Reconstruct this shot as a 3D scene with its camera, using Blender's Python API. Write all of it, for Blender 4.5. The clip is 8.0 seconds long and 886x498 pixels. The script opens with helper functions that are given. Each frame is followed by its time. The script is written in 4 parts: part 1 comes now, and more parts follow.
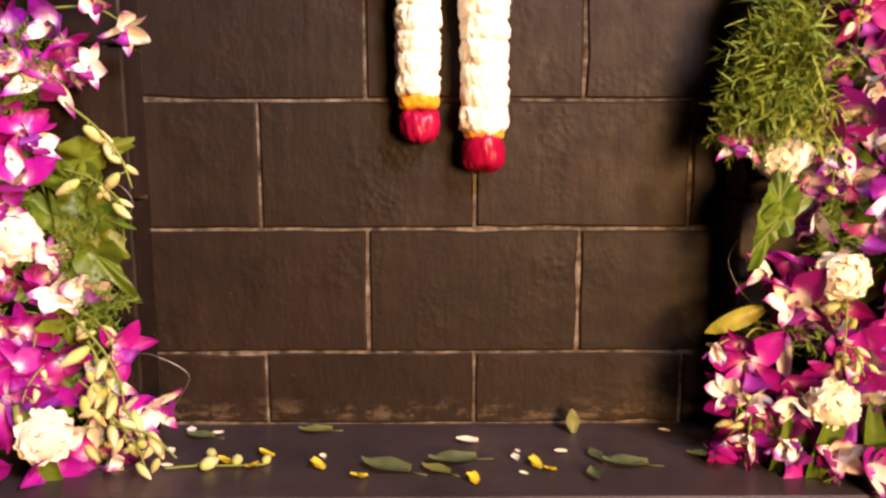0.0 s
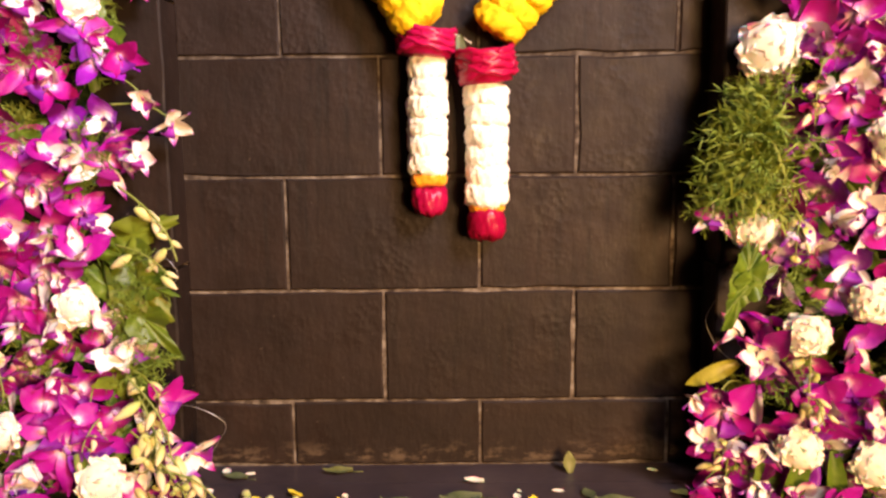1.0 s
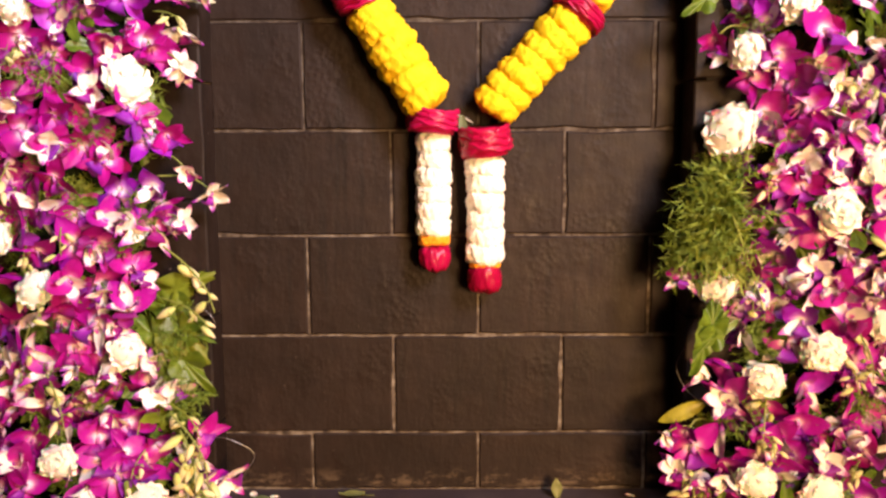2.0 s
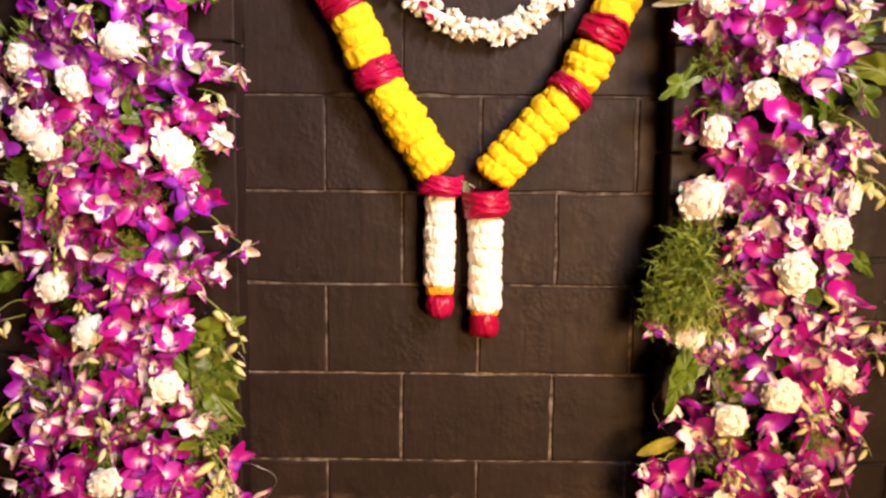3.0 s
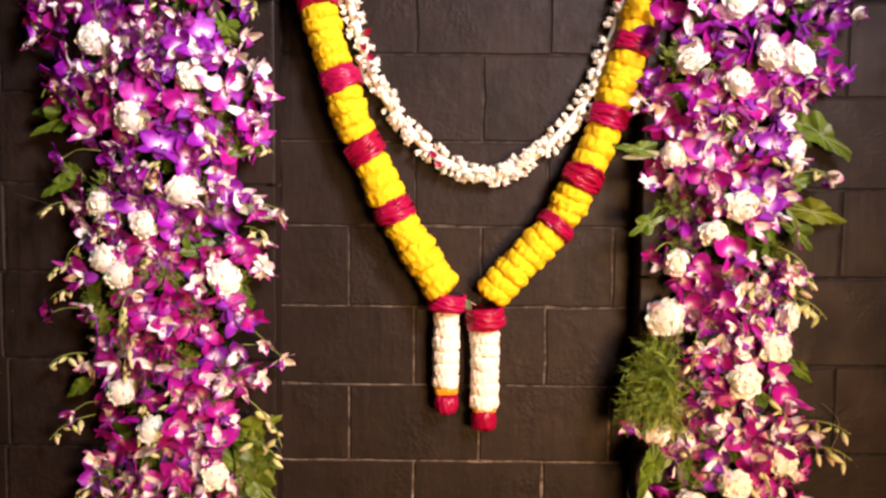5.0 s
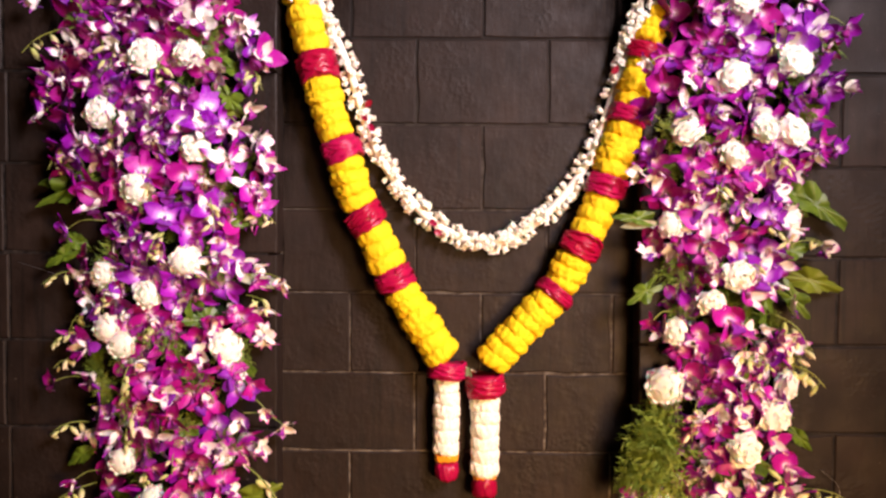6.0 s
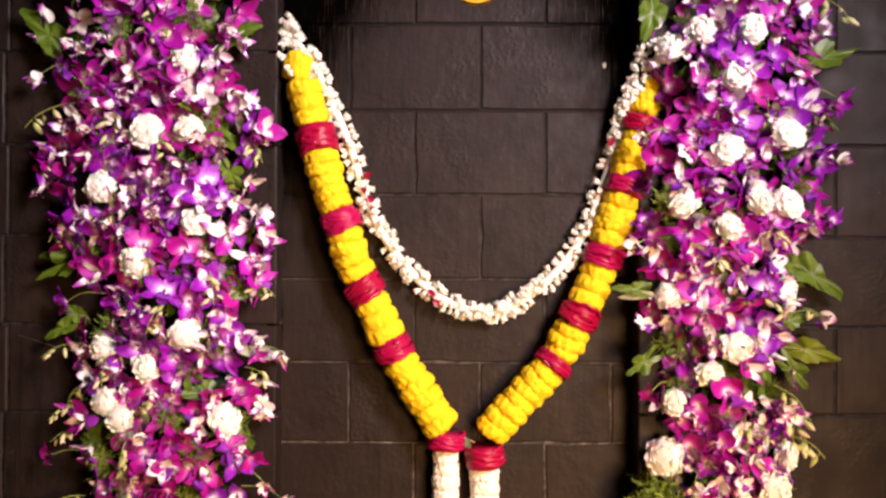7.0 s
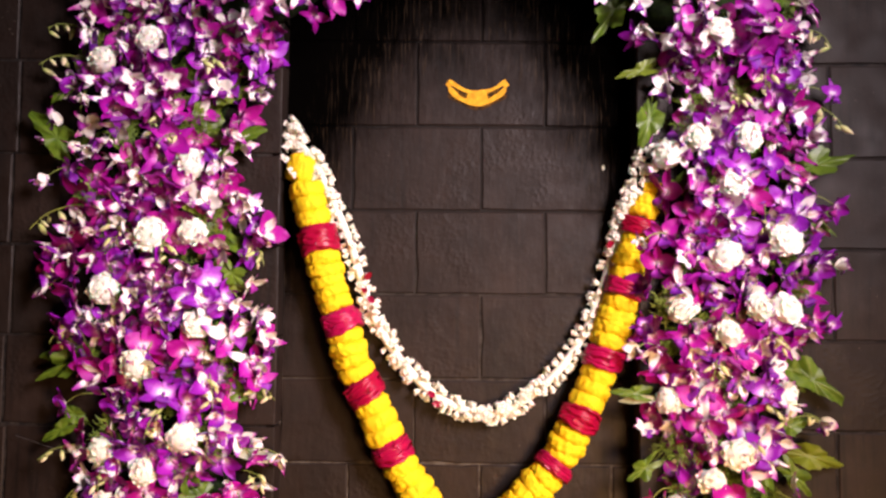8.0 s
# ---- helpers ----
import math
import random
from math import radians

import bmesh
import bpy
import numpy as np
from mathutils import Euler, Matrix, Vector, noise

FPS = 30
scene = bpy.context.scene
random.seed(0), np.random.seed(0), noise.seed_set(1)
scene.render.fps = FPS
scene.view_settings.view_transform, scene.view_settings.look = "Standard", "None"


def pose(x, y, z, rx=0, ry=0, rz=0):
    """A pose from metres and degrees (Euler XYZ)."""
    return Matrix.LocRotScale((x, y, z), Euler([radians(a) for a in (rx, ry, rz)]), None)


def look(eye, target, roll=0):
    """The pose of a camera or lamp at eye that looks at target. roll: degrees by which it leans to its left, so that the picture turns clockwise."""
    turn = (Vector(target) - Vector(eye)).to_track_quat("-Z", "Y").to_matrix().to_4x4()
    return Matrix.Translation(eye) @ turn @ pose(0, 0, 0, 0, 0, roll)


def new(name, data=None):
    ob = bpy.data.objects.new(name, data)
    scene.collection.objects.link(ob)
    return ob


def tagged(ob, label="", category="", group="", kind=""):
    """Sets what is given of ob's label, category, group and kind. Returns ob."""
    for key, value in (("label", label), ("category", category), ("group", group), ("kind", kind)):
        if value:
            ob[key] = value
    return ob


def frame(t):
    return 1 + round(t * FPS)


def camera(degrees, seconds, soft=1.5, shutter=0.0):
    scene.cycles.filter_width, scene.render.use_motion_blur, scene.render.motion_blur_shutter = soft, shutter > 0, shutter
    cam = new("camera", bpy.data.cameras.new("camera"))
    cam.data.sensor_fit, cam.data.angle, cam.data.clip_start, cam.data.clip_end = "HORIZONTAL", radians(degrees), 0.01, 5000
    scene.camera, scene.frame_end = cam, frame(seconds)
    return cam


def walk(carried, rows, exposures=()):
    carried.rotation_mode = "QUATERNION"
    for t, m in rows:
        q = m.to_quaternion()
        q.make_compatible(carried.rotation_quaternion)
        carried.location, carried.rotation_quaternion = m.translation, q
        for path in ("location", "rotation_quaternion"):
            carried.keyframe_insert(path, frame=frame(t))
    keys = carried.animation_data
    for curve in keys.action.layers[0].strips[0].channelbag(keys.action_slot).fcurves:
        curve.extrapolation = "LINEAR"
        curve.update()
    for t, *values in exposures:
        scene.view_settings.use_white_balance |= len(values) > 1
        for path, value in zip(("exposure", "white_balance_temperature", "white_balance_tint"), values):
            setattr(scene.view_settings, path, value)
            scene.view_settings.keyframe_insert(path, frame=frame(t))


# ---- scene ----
cam = camera(56.0, 8.0, soft=2.6)
PATH = [
    (0, (-0.05, -1.162, 0.444), (-0.041, 0.813, 0.129), -0.1),
    (0.5, (-0.039, -1.22, 0.493), (-0.053, 0.759, 0.207), -0.3),
    (1, (-0.047, -1.286, 0.535), (-0.062, 0.694, 0.254), -0.6),
    (1.5, (-0.045, -1.36, 0.569), (-0.067, 0.622, 0.298), -0.6),
    (2.8, (-0.066, -1.586, 0.724), (-0.064, 0.397, 0.461), 0.5),
    (3, (-0.057, -1.617, 0.725), (-0.074, 0.37, 0.494), 0.5),
    (3.5, (-0.069, -1.717, 0.782), (-0.081, 0.272, 0.57), 0.3),
    (4, (-0.077, -1.826, 0.832), (-0.073, 0.165, 0.639), -0.0),
    (4.2, (-0.081, -1.858, 0.865), (-0.071, 0.132, 0.663), 0.0),
    (5.3, (-0.068, -1.896, 0.939), (-0.091, 0.1, 0.815), 0.6),
    (5.5, (-0.074, -1.901, 0.96), (-0.093, 0.095, 0.846), 0.6),
    (6, (-0.066, -1.905, 1.0), (-0.089, 0.094, 0.93), 0.4),
    (6.5, (-0.071, -1.911, 1.036), (-0.085, 0.089, 1.012), 0.0),
    (7, (-0.071, -1.913, 1.078), (-0.086, 0.087, 1.093), 0.2),
    (7.5, (-0.075, -1.916, 1.114), (-0.088, 0.083, 1.177), 0.6),
    (7.6, (-0.072, -1.914, 1.121), (-0.088, 0.084, 1.202), 0.6),
    (8, (-0.07, -1.926, 1.186), (-0.088, 0.069, 1.327), 0.5),
]
EXPOSURES = ((0.0, -0.14), (1.5, -0.20), (3.5, -0.42), (5.5, -0.56), (8.0, -0.58))
walk(cam, [(t, look(eye, target, roll)) for t, eye, target, roll in PATH], EXPOSURES)

# ---- room light: a white panel lamp up to one side, a warm low lamp, dim room ----
world = bpy.data.worlds.new("world")
scene.world = world
world.use_nodes = True
world.node_tree.nodes["Background"].inputs[0].default_value = (0.75, 0.72, 0.8, 1)
world.node_tree.nodes["Background"].inputs[1].default_value = 0.004


def lamp(name, eye, target, size, power, colour, beam):
    data = bpy.data.lights.new(name, "AREA")
    data.shape, data.size, data.energy, data.color = "DISK", size, power, colour
    data.spread = radians(beam)
    ob = new(name, data)
    ob.matrix_basis = look(eye, target)
    return ob


lamp("ceiling_spot", (1.35, -2.05, 2.05), (-0.38, 0, 1.10), 0.70, 26, (1.0, 0.83, 0.90), 70)
lamp("ceiling_spot", (1.38, -2.2, 2.60), (-0.52, 0, 1.50), 0.55, 14.5, (1.0, 0.83, 0.84), 70)
lamp("low_spot", (1.05, -2.35, 0.55), (-0.04, 0, 0.22), 0.75, 25, (1.0, 0.56, 0.24), 72)


# ---- materials ----
def material(name, rough=0.6, spec=0.5):
    m = bpy.data.materials.new(name)
    m.use_nodes = True
    nt = m.node_tree
    b = nt.nodes["Principled BSDF"]
    b.inputs["Roughness"].default_value = rough
    b.inputs["Specular IOR Level"].default_value = spec
    return m, nt, b


def node(nt, kind, **values):
    n = nt.nodes.new(kind)
    for k, v in values.items():
        n.inputs[k].default_value = v
    return n


def ramp(nt, fac, stops):
    r = nt.nodes.new("ShaderNodeValToRGB")
    e = r.color_ramp.elements
    while len(e) < len(stops):
        e.new(0.5)
    for el, (p, c) in zip(e, stops):
        el.position, el.color = p, (*c, 1)
    nt.links.new(fac, r.inputs[0])
    return r.outputs[0]


def mix(nt, fac, a, b, how="MIX"):
    n = nt.nodes.new("ShaderNodeMix")
    n.data_type, n.blend_type = "RGBA", how
    for sock, v in ((n.inputs[0], fac), (n.inputs[6], a), (n.inputs[7], b)):
        if isinstance(v, (int, float)):
            sock.default_value = v
        elif isinstance(v, tuple):
            sock.default_value = (*v, 1)
        else:
            nt.links.new(v, sock)
    return n.outputs[2]


def noise_of(nt, scale, detail=4, stretch=(1, 1, 1), rough=0.6, space="Object"):
    tc = nt.nodes.new("ShaderNodeTexCoord")
    mp = nt.nodes.new("ShaderNodeMapping")
    mp.inputs["Scale"].default_value = stretch
    nt.links.new(tc.outputs[space], mp.inputs[0])
    n = node(nt, "ShaderNodeTexNoise", Scale=scale, Detail=detail, Roughness=rough)
    nt.links.new(mp.outputs[0], n.inputs["Vector"])
    return n.outputs["Fac"]


def random_of(nt):
    return nt.nodes.new("ShaderNodeObjectInfo").outputs["Random"]


def bump(nt, b, height, strength, distance):
    n = node(nt, "ShaderNodeBump", Strength=strength, Distance=distance)
    nt.links.new(height, n.inputs["Height"])
    nt.links.new(n.outputs[0], b.inputs["Normal"])
    return n


def position_z(nt):
    g = nt.nodes.new("ShaderNodeNewGeometry")
    s = nt.nodes.new("ShaderNodeSeparateXYZ")
    nt.links.new(g.outputs["Position"], s.inputs[0])
    return s.outputs["Z"]


def math_of(nt, op, a, b=0.0):
    n = nt.nodes.new("ShaderNodeMath")
    n.operation = op
    for sock, v in ((n.inputs[0], a), (n.inputs[1], b)):
        if isinstance(v, (int, float)):
            sock.default_value = v
        else:
            nt.links.new(v, sock)
    return n.outputs[0]


def world_noise(nt, scale, detail=4, stretch=(1, 1, 1), rough=0.6):
    g = nt.nodes.new("ShaderNodeNewGeometry")
    mp = nt.nodes.new("ShaderNodeMapping")
    mp.inputs["Scale"].default_value = stretch
    nt.links.new(g.outputs["Position"], mp.inputs[0])
    n = node(nt, "ShaderNodeTexNoise", Scale=scale, Detail=detail, Roughness=rough)
    nt.links.new(mp.outputs[0], n.inputs["Vector"])
    return n.outputs["Fac"]


def smoke_shade_field(nt):
    """Dark arch round the painted mark, smoke stain with the swag's shade put in: height of the field, inside the
    niche, and the mask.
    """
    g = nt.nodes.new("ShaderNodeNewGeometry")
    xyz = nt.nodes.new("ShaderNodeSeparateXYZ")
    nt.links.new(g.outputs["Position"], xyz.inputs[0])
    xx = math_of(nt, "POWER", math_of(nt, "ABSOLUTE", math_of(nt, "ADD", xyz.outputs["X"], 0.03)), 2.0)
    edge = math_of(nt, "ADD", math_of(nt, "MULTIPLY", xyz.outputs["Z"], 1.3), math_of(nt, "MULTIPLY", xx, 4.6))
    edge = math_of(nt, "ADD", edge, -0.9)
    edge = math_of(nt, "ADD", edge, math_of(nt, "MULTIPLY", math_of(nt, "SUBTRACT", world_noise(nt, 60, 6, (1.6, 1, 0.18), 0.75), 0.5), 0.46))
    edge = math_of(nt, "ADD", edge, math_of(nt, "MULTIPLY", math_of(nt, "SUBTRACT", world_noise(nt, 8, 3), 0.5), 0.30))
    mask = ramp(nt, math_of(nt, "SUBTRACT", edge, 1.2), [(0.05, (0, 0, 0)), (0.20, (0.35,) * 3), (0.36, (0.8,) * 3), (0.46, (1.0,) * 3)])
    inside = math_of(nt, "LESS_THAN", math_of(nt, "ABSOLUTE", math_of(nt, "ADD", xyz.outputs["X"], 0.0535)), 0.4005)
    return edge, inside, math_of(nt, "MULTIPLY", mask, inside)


# dark painted stone blocks, with dressing marks and a line of lime near the foot
STONE, nt, b = material("dark_painted_stone", 0.5, 0.28)
base = ramp(nt, world_noise(nt, 7, 6), [(0.3, (0.0094, 0.0054, 0.0039)), (0.55, (0.0160, 0.0092, 0.0067)), (0.8, (0.0272, 0.0162, 0.0118))])
base = mix(nt, 0.5, base, ramp(nt, random_of(nt), [(0, (0.75, 0.75, 0.75)), (1, (1.2, 1.2, 1.2))]), "MULTIPLY")
streak = world_noise(nt, 34, 5, (1.6, 1, 0.40), 0.7)
base = mix(nt, ramp(nt, streak, [(0.6, (0, 0, 0)), (0.85, (0.25, 0.25, 0.25))]), base, (0.048, 0.038, 0.032))
specks = world_noise(nt, 140, 2)
base = mix(nt, ramp(nt, specks, [(0.72, (0, 0, 0)), (0.78, (0.6, 0.6, 0.6))]), base, (0.16, 0.13, 0.10))
z = position_z(nt)
foot = math_of(nt, "MULTIPLY", ramp(nt, math_of(nt, "MULTIPLY", z, 10.0), [(0.02, (0, 0, 0)), (0.13, (1, 1, 1)), (0.25, (0.6, 0.6, 0.6)), (0.45, (0, 0, 0))]),
               ramp(nt, world_noise(nt, 20, 7, (1, 1, 2.4), 0.75), [(0.50, (0, 0, 0)), (0.58, (1, 1, 1))]))
base = mix(nt, math_of(nt, "MULTIPLY", foot, 0.5), base, (0.15, 0.11, 0.07))
# old water runs down the face
runs = math_of(nt, "MULTIPLY", ramp(nt, world_noise(nt, 38, 4, (1.8, 1, 0.07), 0.65), [(0.50, (0, 0, 0)), (0.64, (1, 1, 1))]), ramp(nt, world_noise(nt, 3.2, 2), [(0.42, (0, 0, 0)), (0.60, (1, 1, 1))]))
base = mix(nt, math_of(nt, "MULTIPLY", runs, 0.6), base, (0.004, 0.0028, 0.0022))
# dark arch over the painted mark, smoke stain plus painted-in swag shade, with a ragged, streaked edge
edge, inside, smoke_shade_mask = smoke_shade_field(nt)
nt.links.new(ramp(nt, smoke_shade_mask, [(0, (0.24,) * 3), (0.6, (0.08,) * 3), (1, (0.0,) * 3)]), b.inputs["Specular IOR Level"])
base = mix(nt, smoke_shade_mask, base, (0.0010, 0.0008, 0.0007))
scratch = math_of(nt, "MULTIPLY", ramp(nt, world_noise(nt, 95, 3, (2.2, 1, 0.13), 0.6), [(0.55, (0, 0, 0)), (0.68, (1, 1, 1))]), ramp(nt, edge, [(0.0, (0, 0, 0)), (1.0, (1, 1, 1))]))
scratch = math_of(nt, "MULTIPLY", scratch, ramp(nt, math_of(nt, "SUBTRACT", edge, 1.2), [(0.10, (0, 0, 0)), (0.30, (1, 1, 1)), (0.75, (0, 0, 0))]))
base = mix(nt, math_of(nt, "MULTIPLY", scratch, math_of(nt, "MULTIPLY", inside, 0.8)), base, (0.040, 0.027, 0.017))
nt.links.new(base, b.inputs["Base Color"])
nt.links.new(ramp(nt, world_noise(nt, 18, 4), [(0.3, (0.50,) * 3), (0.7, (0.70,) * 3)]), b.inputs["Roughness"])
rough_h = math_of(nt, "ADD", math_of(nt, "MULTIPLY", streak, 0.75), math_of(nt, "ADD", math_of(nt, "MULTIPLY", world_noise(nt, 75, 4), 0.35), math_of(nt, "MULTIPLY", world_noise(nt, 22, 3), 1.0)))
vor = node(nt, "ShaderNodeTexVoronoi", Scale=95.0)
gg = nt.nodes.new("ShaderNodeNewGeometry")
nt.links.new(gg.outputs["Position"], vor.inputs["Vector"])
patch = ramp(nt, world_noise(nt, 5.5, 3), [(0.48, (0, 0, 0)), (0.62, (1, 1, 1))])
rough_h = math_of(nt, "ADD", rough_h, math_of(nt, "MULTIPLY", math_of(nt, "MULTIPLY", vor.outputs["Distance"], patch), 0.75))
bump(nt, b, rough_h, 0.32, 0.0045)

MORTAR, nt, b = material("lime_mortar", 0.85, 0.2)
c = ramp(nt, world_noise(nt, 38, 6, (1, 1, 1), 0.72), [(0.34, (0.016, 0.012, 0.010)), (0.47, (0.085, 0.066, 0.048)), (0.58, (0.165, 0.142, 0.115)), (0.75, (0.28, 0.255, 0.215))])
# the joints get darker towards the upper courses
upper_dark = ramp(nt, math_of(nt, "MULTIPLY", position_z(nt), 0.5), [(0.16, (0, 0, 0)), (0.40, (0.5,) * 3), (0.70, (0.96, 0.96, 0.96))])
c = mix(nt, upper_dark, c, (0.0085, 0.0070, 0.0065))
# the dark arch, its painted shade included, carried over the joints
smoke_shade_mask = smoke_shade_field(nt)[2]
c = mix(nt, smoke_shade_mask, c, (0.0010, 0.0008, 0.0007))
nt.links.new(ramp(nt, smoke_shade_mask, [(0, (0.2,) * 3), (1, (0.0,) * 3)]), b.inputs["Specular IOR Level"])
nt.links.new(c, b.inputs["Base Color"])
bump(nt, b, world_noise(nt, 160, 4), 0.6, 0.002)

JOINT, nt, b = material("painted_joint", 0.7, 0.2)
nt.links.new(ramp(nt, world_noise(nt, 30, 6, (1, 1, 1), 0.7), [(0.45, (0.006, 0.005, 0.005)), (0.62, (0.035, 0.028, 0.024)), (0.75, (0.09, 0.075, 0.06))]), b.inputs["Base Color"])
bump(nt, b, world_noise(nt, 160, 4), 0.6, 0.002)

LEDGE, nt, b = material("polished_dark_stone", 0.34, 0.5)
c = ramp(nt, world_noise(nt, 5, 7), [(0.3, (0.032, 0.025, 0.029)), (0.55, (0.054, 0.041, 0.048)), (0.75, (0.088, 0.068, 0.070))])
c = mix(nt, ramp(nt, world_noise(nt, 190, 2), [(0.68, (0, 0, 0)), (0.76, (0.4, 0.4, 0.4))]), c, (0.16, 0.14, 0.13))
nt.links.new(c, b.inputs["Base Color"])
nt.links.new(ramp(nt, world_noise(nt, 11, 5), [(0.3, (0.26,) * 3), (0.7, (0.52,) * 3)]), b.inputs["Roughness"])
bump(nt, b, world_noise(nt, 60, 5), 0.2, 0.002)

PLASTER, nt, b = material("room_plaster", 0.8, 0.2)
nt.links.new(ramp(nt, world_noise(nt, 3, 5), [(0.3, (0.05, 0.04, 0.033)), (0.7, (0.08, 0.065, 0.054))]), b.inputs["Base Color"])
bump(nt, b, world_noise(nt, 90, 4), 0.3, 0.002)

FLOORING, nt, b = material("room_floor_stone", 0.45, 0.4)
nt.links.new(ramp(nt, world_noise(nt, 6, 6), [(0.3, (0.05, 0.04, 0.033)), (0.7, (0.09, 0.072, 0.06))]), b.inputs["Base Color"])


def radius_of(nt, scale):
    """Distance from the flower's heart, in flower sizes."""
    tc = nt.nodes.new("ShaderNodeTexCoord")
    l = nt.nodes.new("ShaderNodeVectorMath")
    l.operation = "LENGTH"
    nt.links.new(tc.outputs["Object"], l.inputs[0])
    return math_of(nt, "MULTIPLY", l.outputs["Value"], scale)


def flower_material(name, stops_a, stops_b, scale, rough=0.5, veins=0.25, glow=0.12, sheen=0.1, depth=1.0, crinkle=0.25):
    m, nt, b = material(name, rough, 0.3)
    r = math_of(nt, "ADD", radius_of(nt, scale), math_of(nt, "MULTIPLY", math_of(nt, "SUBTRACT", noise_of(nt, 60, 3), 0.5), 0.45))
    c = mix(nt, random_of(nt), ramp(nt, r, stops_a), ramp(nt, r, stops_b))
    c = mix(nt, veins, c, ramp(nt, noise_of(nt, 110, 3), [(0.3, (0.62, 0.55, 0.62)), (0.7, (1.0, 1.0, 1.0))]), "MULTIPLY")
    nt.links.new(c, b.inputs["Base Color"])
    b.inputs["Subsurface Weight"].default_value = glow
    b.inputs["Subsurface Radius"].default_value = (0.006 * depth, 0.003 * depth, 0.004 * depth)
    b.inputs["Sheen Weight"].default_value = sheen
    bump(nt, b, noise_of(nt, 150 if crinkle < 0.5 else 260, 4), crinkle, 0.001 if crinkle < 0.5 else 0.003)
    return m


ORCHID = flower_material("orchid_petal", [(0.11, (0.92, 0.76, 0.82)), (0.22, (0.62, 0.10, 0.42)), (0.38, (0.45, 0.005, 0.27)), (1.0, (0.28, 0.002, 0.17))],
                         [(0.14, (0.93, 0.84, 0.90)), (0.27, (0.60, 0.14, 0.50)), (0.44, (0.41, 0.006, 0.36)), (1.0, (0.25, 0.003, 0.25))], 23, 0.5, 0.42, 0.06, 0.0)
VIOLET = flower_material("violet_orchid_petal", [(0.13, (0.92, 0.85, 0.94)), (0.26, (0.57, 0.15, 0.62)), (0.42, (0.36, 0.008, 0.44)), (1.0, (0.22, 0.003, 0.30))],
                         [(0.16, (0.93, 0.90, 0.96)), (0.32, (0.54, 0.22, 0.70)), (0.50, (0.26, 0.010, 0.43)), (1.0, (0.15, 0.005, 0.28))], 23, 0.5, 0.42, 0.06, 0.0)
PALE = flower_material("pale_orchid_petal", [(0.1, (0.90, 0.85, 0.70)), (0.66, (0.90, 0.84, 0.79)), (0.80, (0.64, 0.20, 0.46)), (0.95, (0.36, 0.006, 0.22))],
                       [(0.1, (0.90, 0.89, 0.80)), (0.74, (0.91, 0.88, 0.88)), (0.86, (0.58, 0.26, 0.64)), (1.0, (0.28, 0.02, 0.40))], 23, 0.5, 0.12, 0.15, 0.0)
LIP = flower_material("orchid_lip", [(0.1, (0.86, 0.66, 0.74)), (0.35, (0.38, 0.01, 0.25)), (1.0, (0.17, 0.002, 0.13))],
                      [(0.1, (0.86, 0.78, 0.86)), (0.35, (0.30, 0.03, 0.46)), (1.0, (0.13, 0.004, 0.30))], 32)
CARNATION = flower_material("carnation_petal", [(0.0, (0.82, 0.77, 0.63)), (0.5, (0.85, 0.81, 0.70)), (1.0, (0.87, 0.84, 0.75))],
                            [(0.0, (0.83, 0.79, 0.67)), (0.5, (0.86, 0.83, 0.74)), (1.0, (0.88, 0.86, 0.80))], 26, 0.6, 0.0, 0.85, 0.2, 4.0, 0.15)
BUD = flower_material("orchid_bud_skin", [(0.0, (0.42, 0.48, 0.10)), (0.4, (0.74, 0.70, 0.38)), (1.0, (0.82, 0.58, 0.48))],
                      [(0.0, (0.36, 0.46, 0.09)), (0.5, (0.58, 0.62, 0.22)), (1.0, (0.78, 0.70, 0.48))], 34, 0.45, 0.15)
MARIGOLD = flower_material("marigold_petal", [(0.0, (0.62, 0.33, 0.003)), (0.6, (0.86, 0.54, 0.004)), (1.0, (0.88, 0.60, 0.006))],
                           [(0.0, (0.62, 0.34, 0.003)), (0.6, (0.86, 0.57, 0.004)), (1.0, (0.90, 0.65, 0.010))], 22, 0.7, 0.15, 0.25, 0.0, 1.0, 0.9)
ORANGE = flower_material("orange_marigold_petal", [(0.0, (0.62, 0.18, 0.004)), (1.0, (0.88, 0.33, 0.008))],
                         [(0.0, (0.62, 0.20, 0.004)), (1.0, (0.90, 0.40, 0.01))], 26, 0.6, 0.2)
WHITE = flower_material("white_chrysanthemum_petal", [(0.0, (0.80, 0.72, 0.50)), (0.6, (0.88, 0.83, 0.68)), (1.0, (0.92, 0.89, 0.78))],
                        [(0.0, (0.80, 0.74, 0.55)), (0.6, (0.89, 0.85, 0.72)), (1.0, (0.93, 0.91, 0.82))], 28, 0.6, 0.12, 0.2, 0.0, 1.0, 0.8)
JASMINE = flower_material("jasmine_petal", [(0.0, (0.62, 0.62, 0.42)), (1.0, (0.80, 0.77, 0.66))],
                          [(0.0, (0.56, 0.56, 0.38)), (1.0, (0.86, 0.83, 0.74))], 70, 0.55, 0.1, 0.3)
ROSE = flower_material("rose_petal_binding", [(0.0, (0.20, 0.001, 0.012)), (1.0, (0.33, 0.003, 0.030))],
                       [(0.0, (0.24, 0.002, 0.03)), (1.0, (0.40, 0.006, 0.075))], 24, 0.30, 0.6, 0.0, 0.0, 1.0, 0.4)


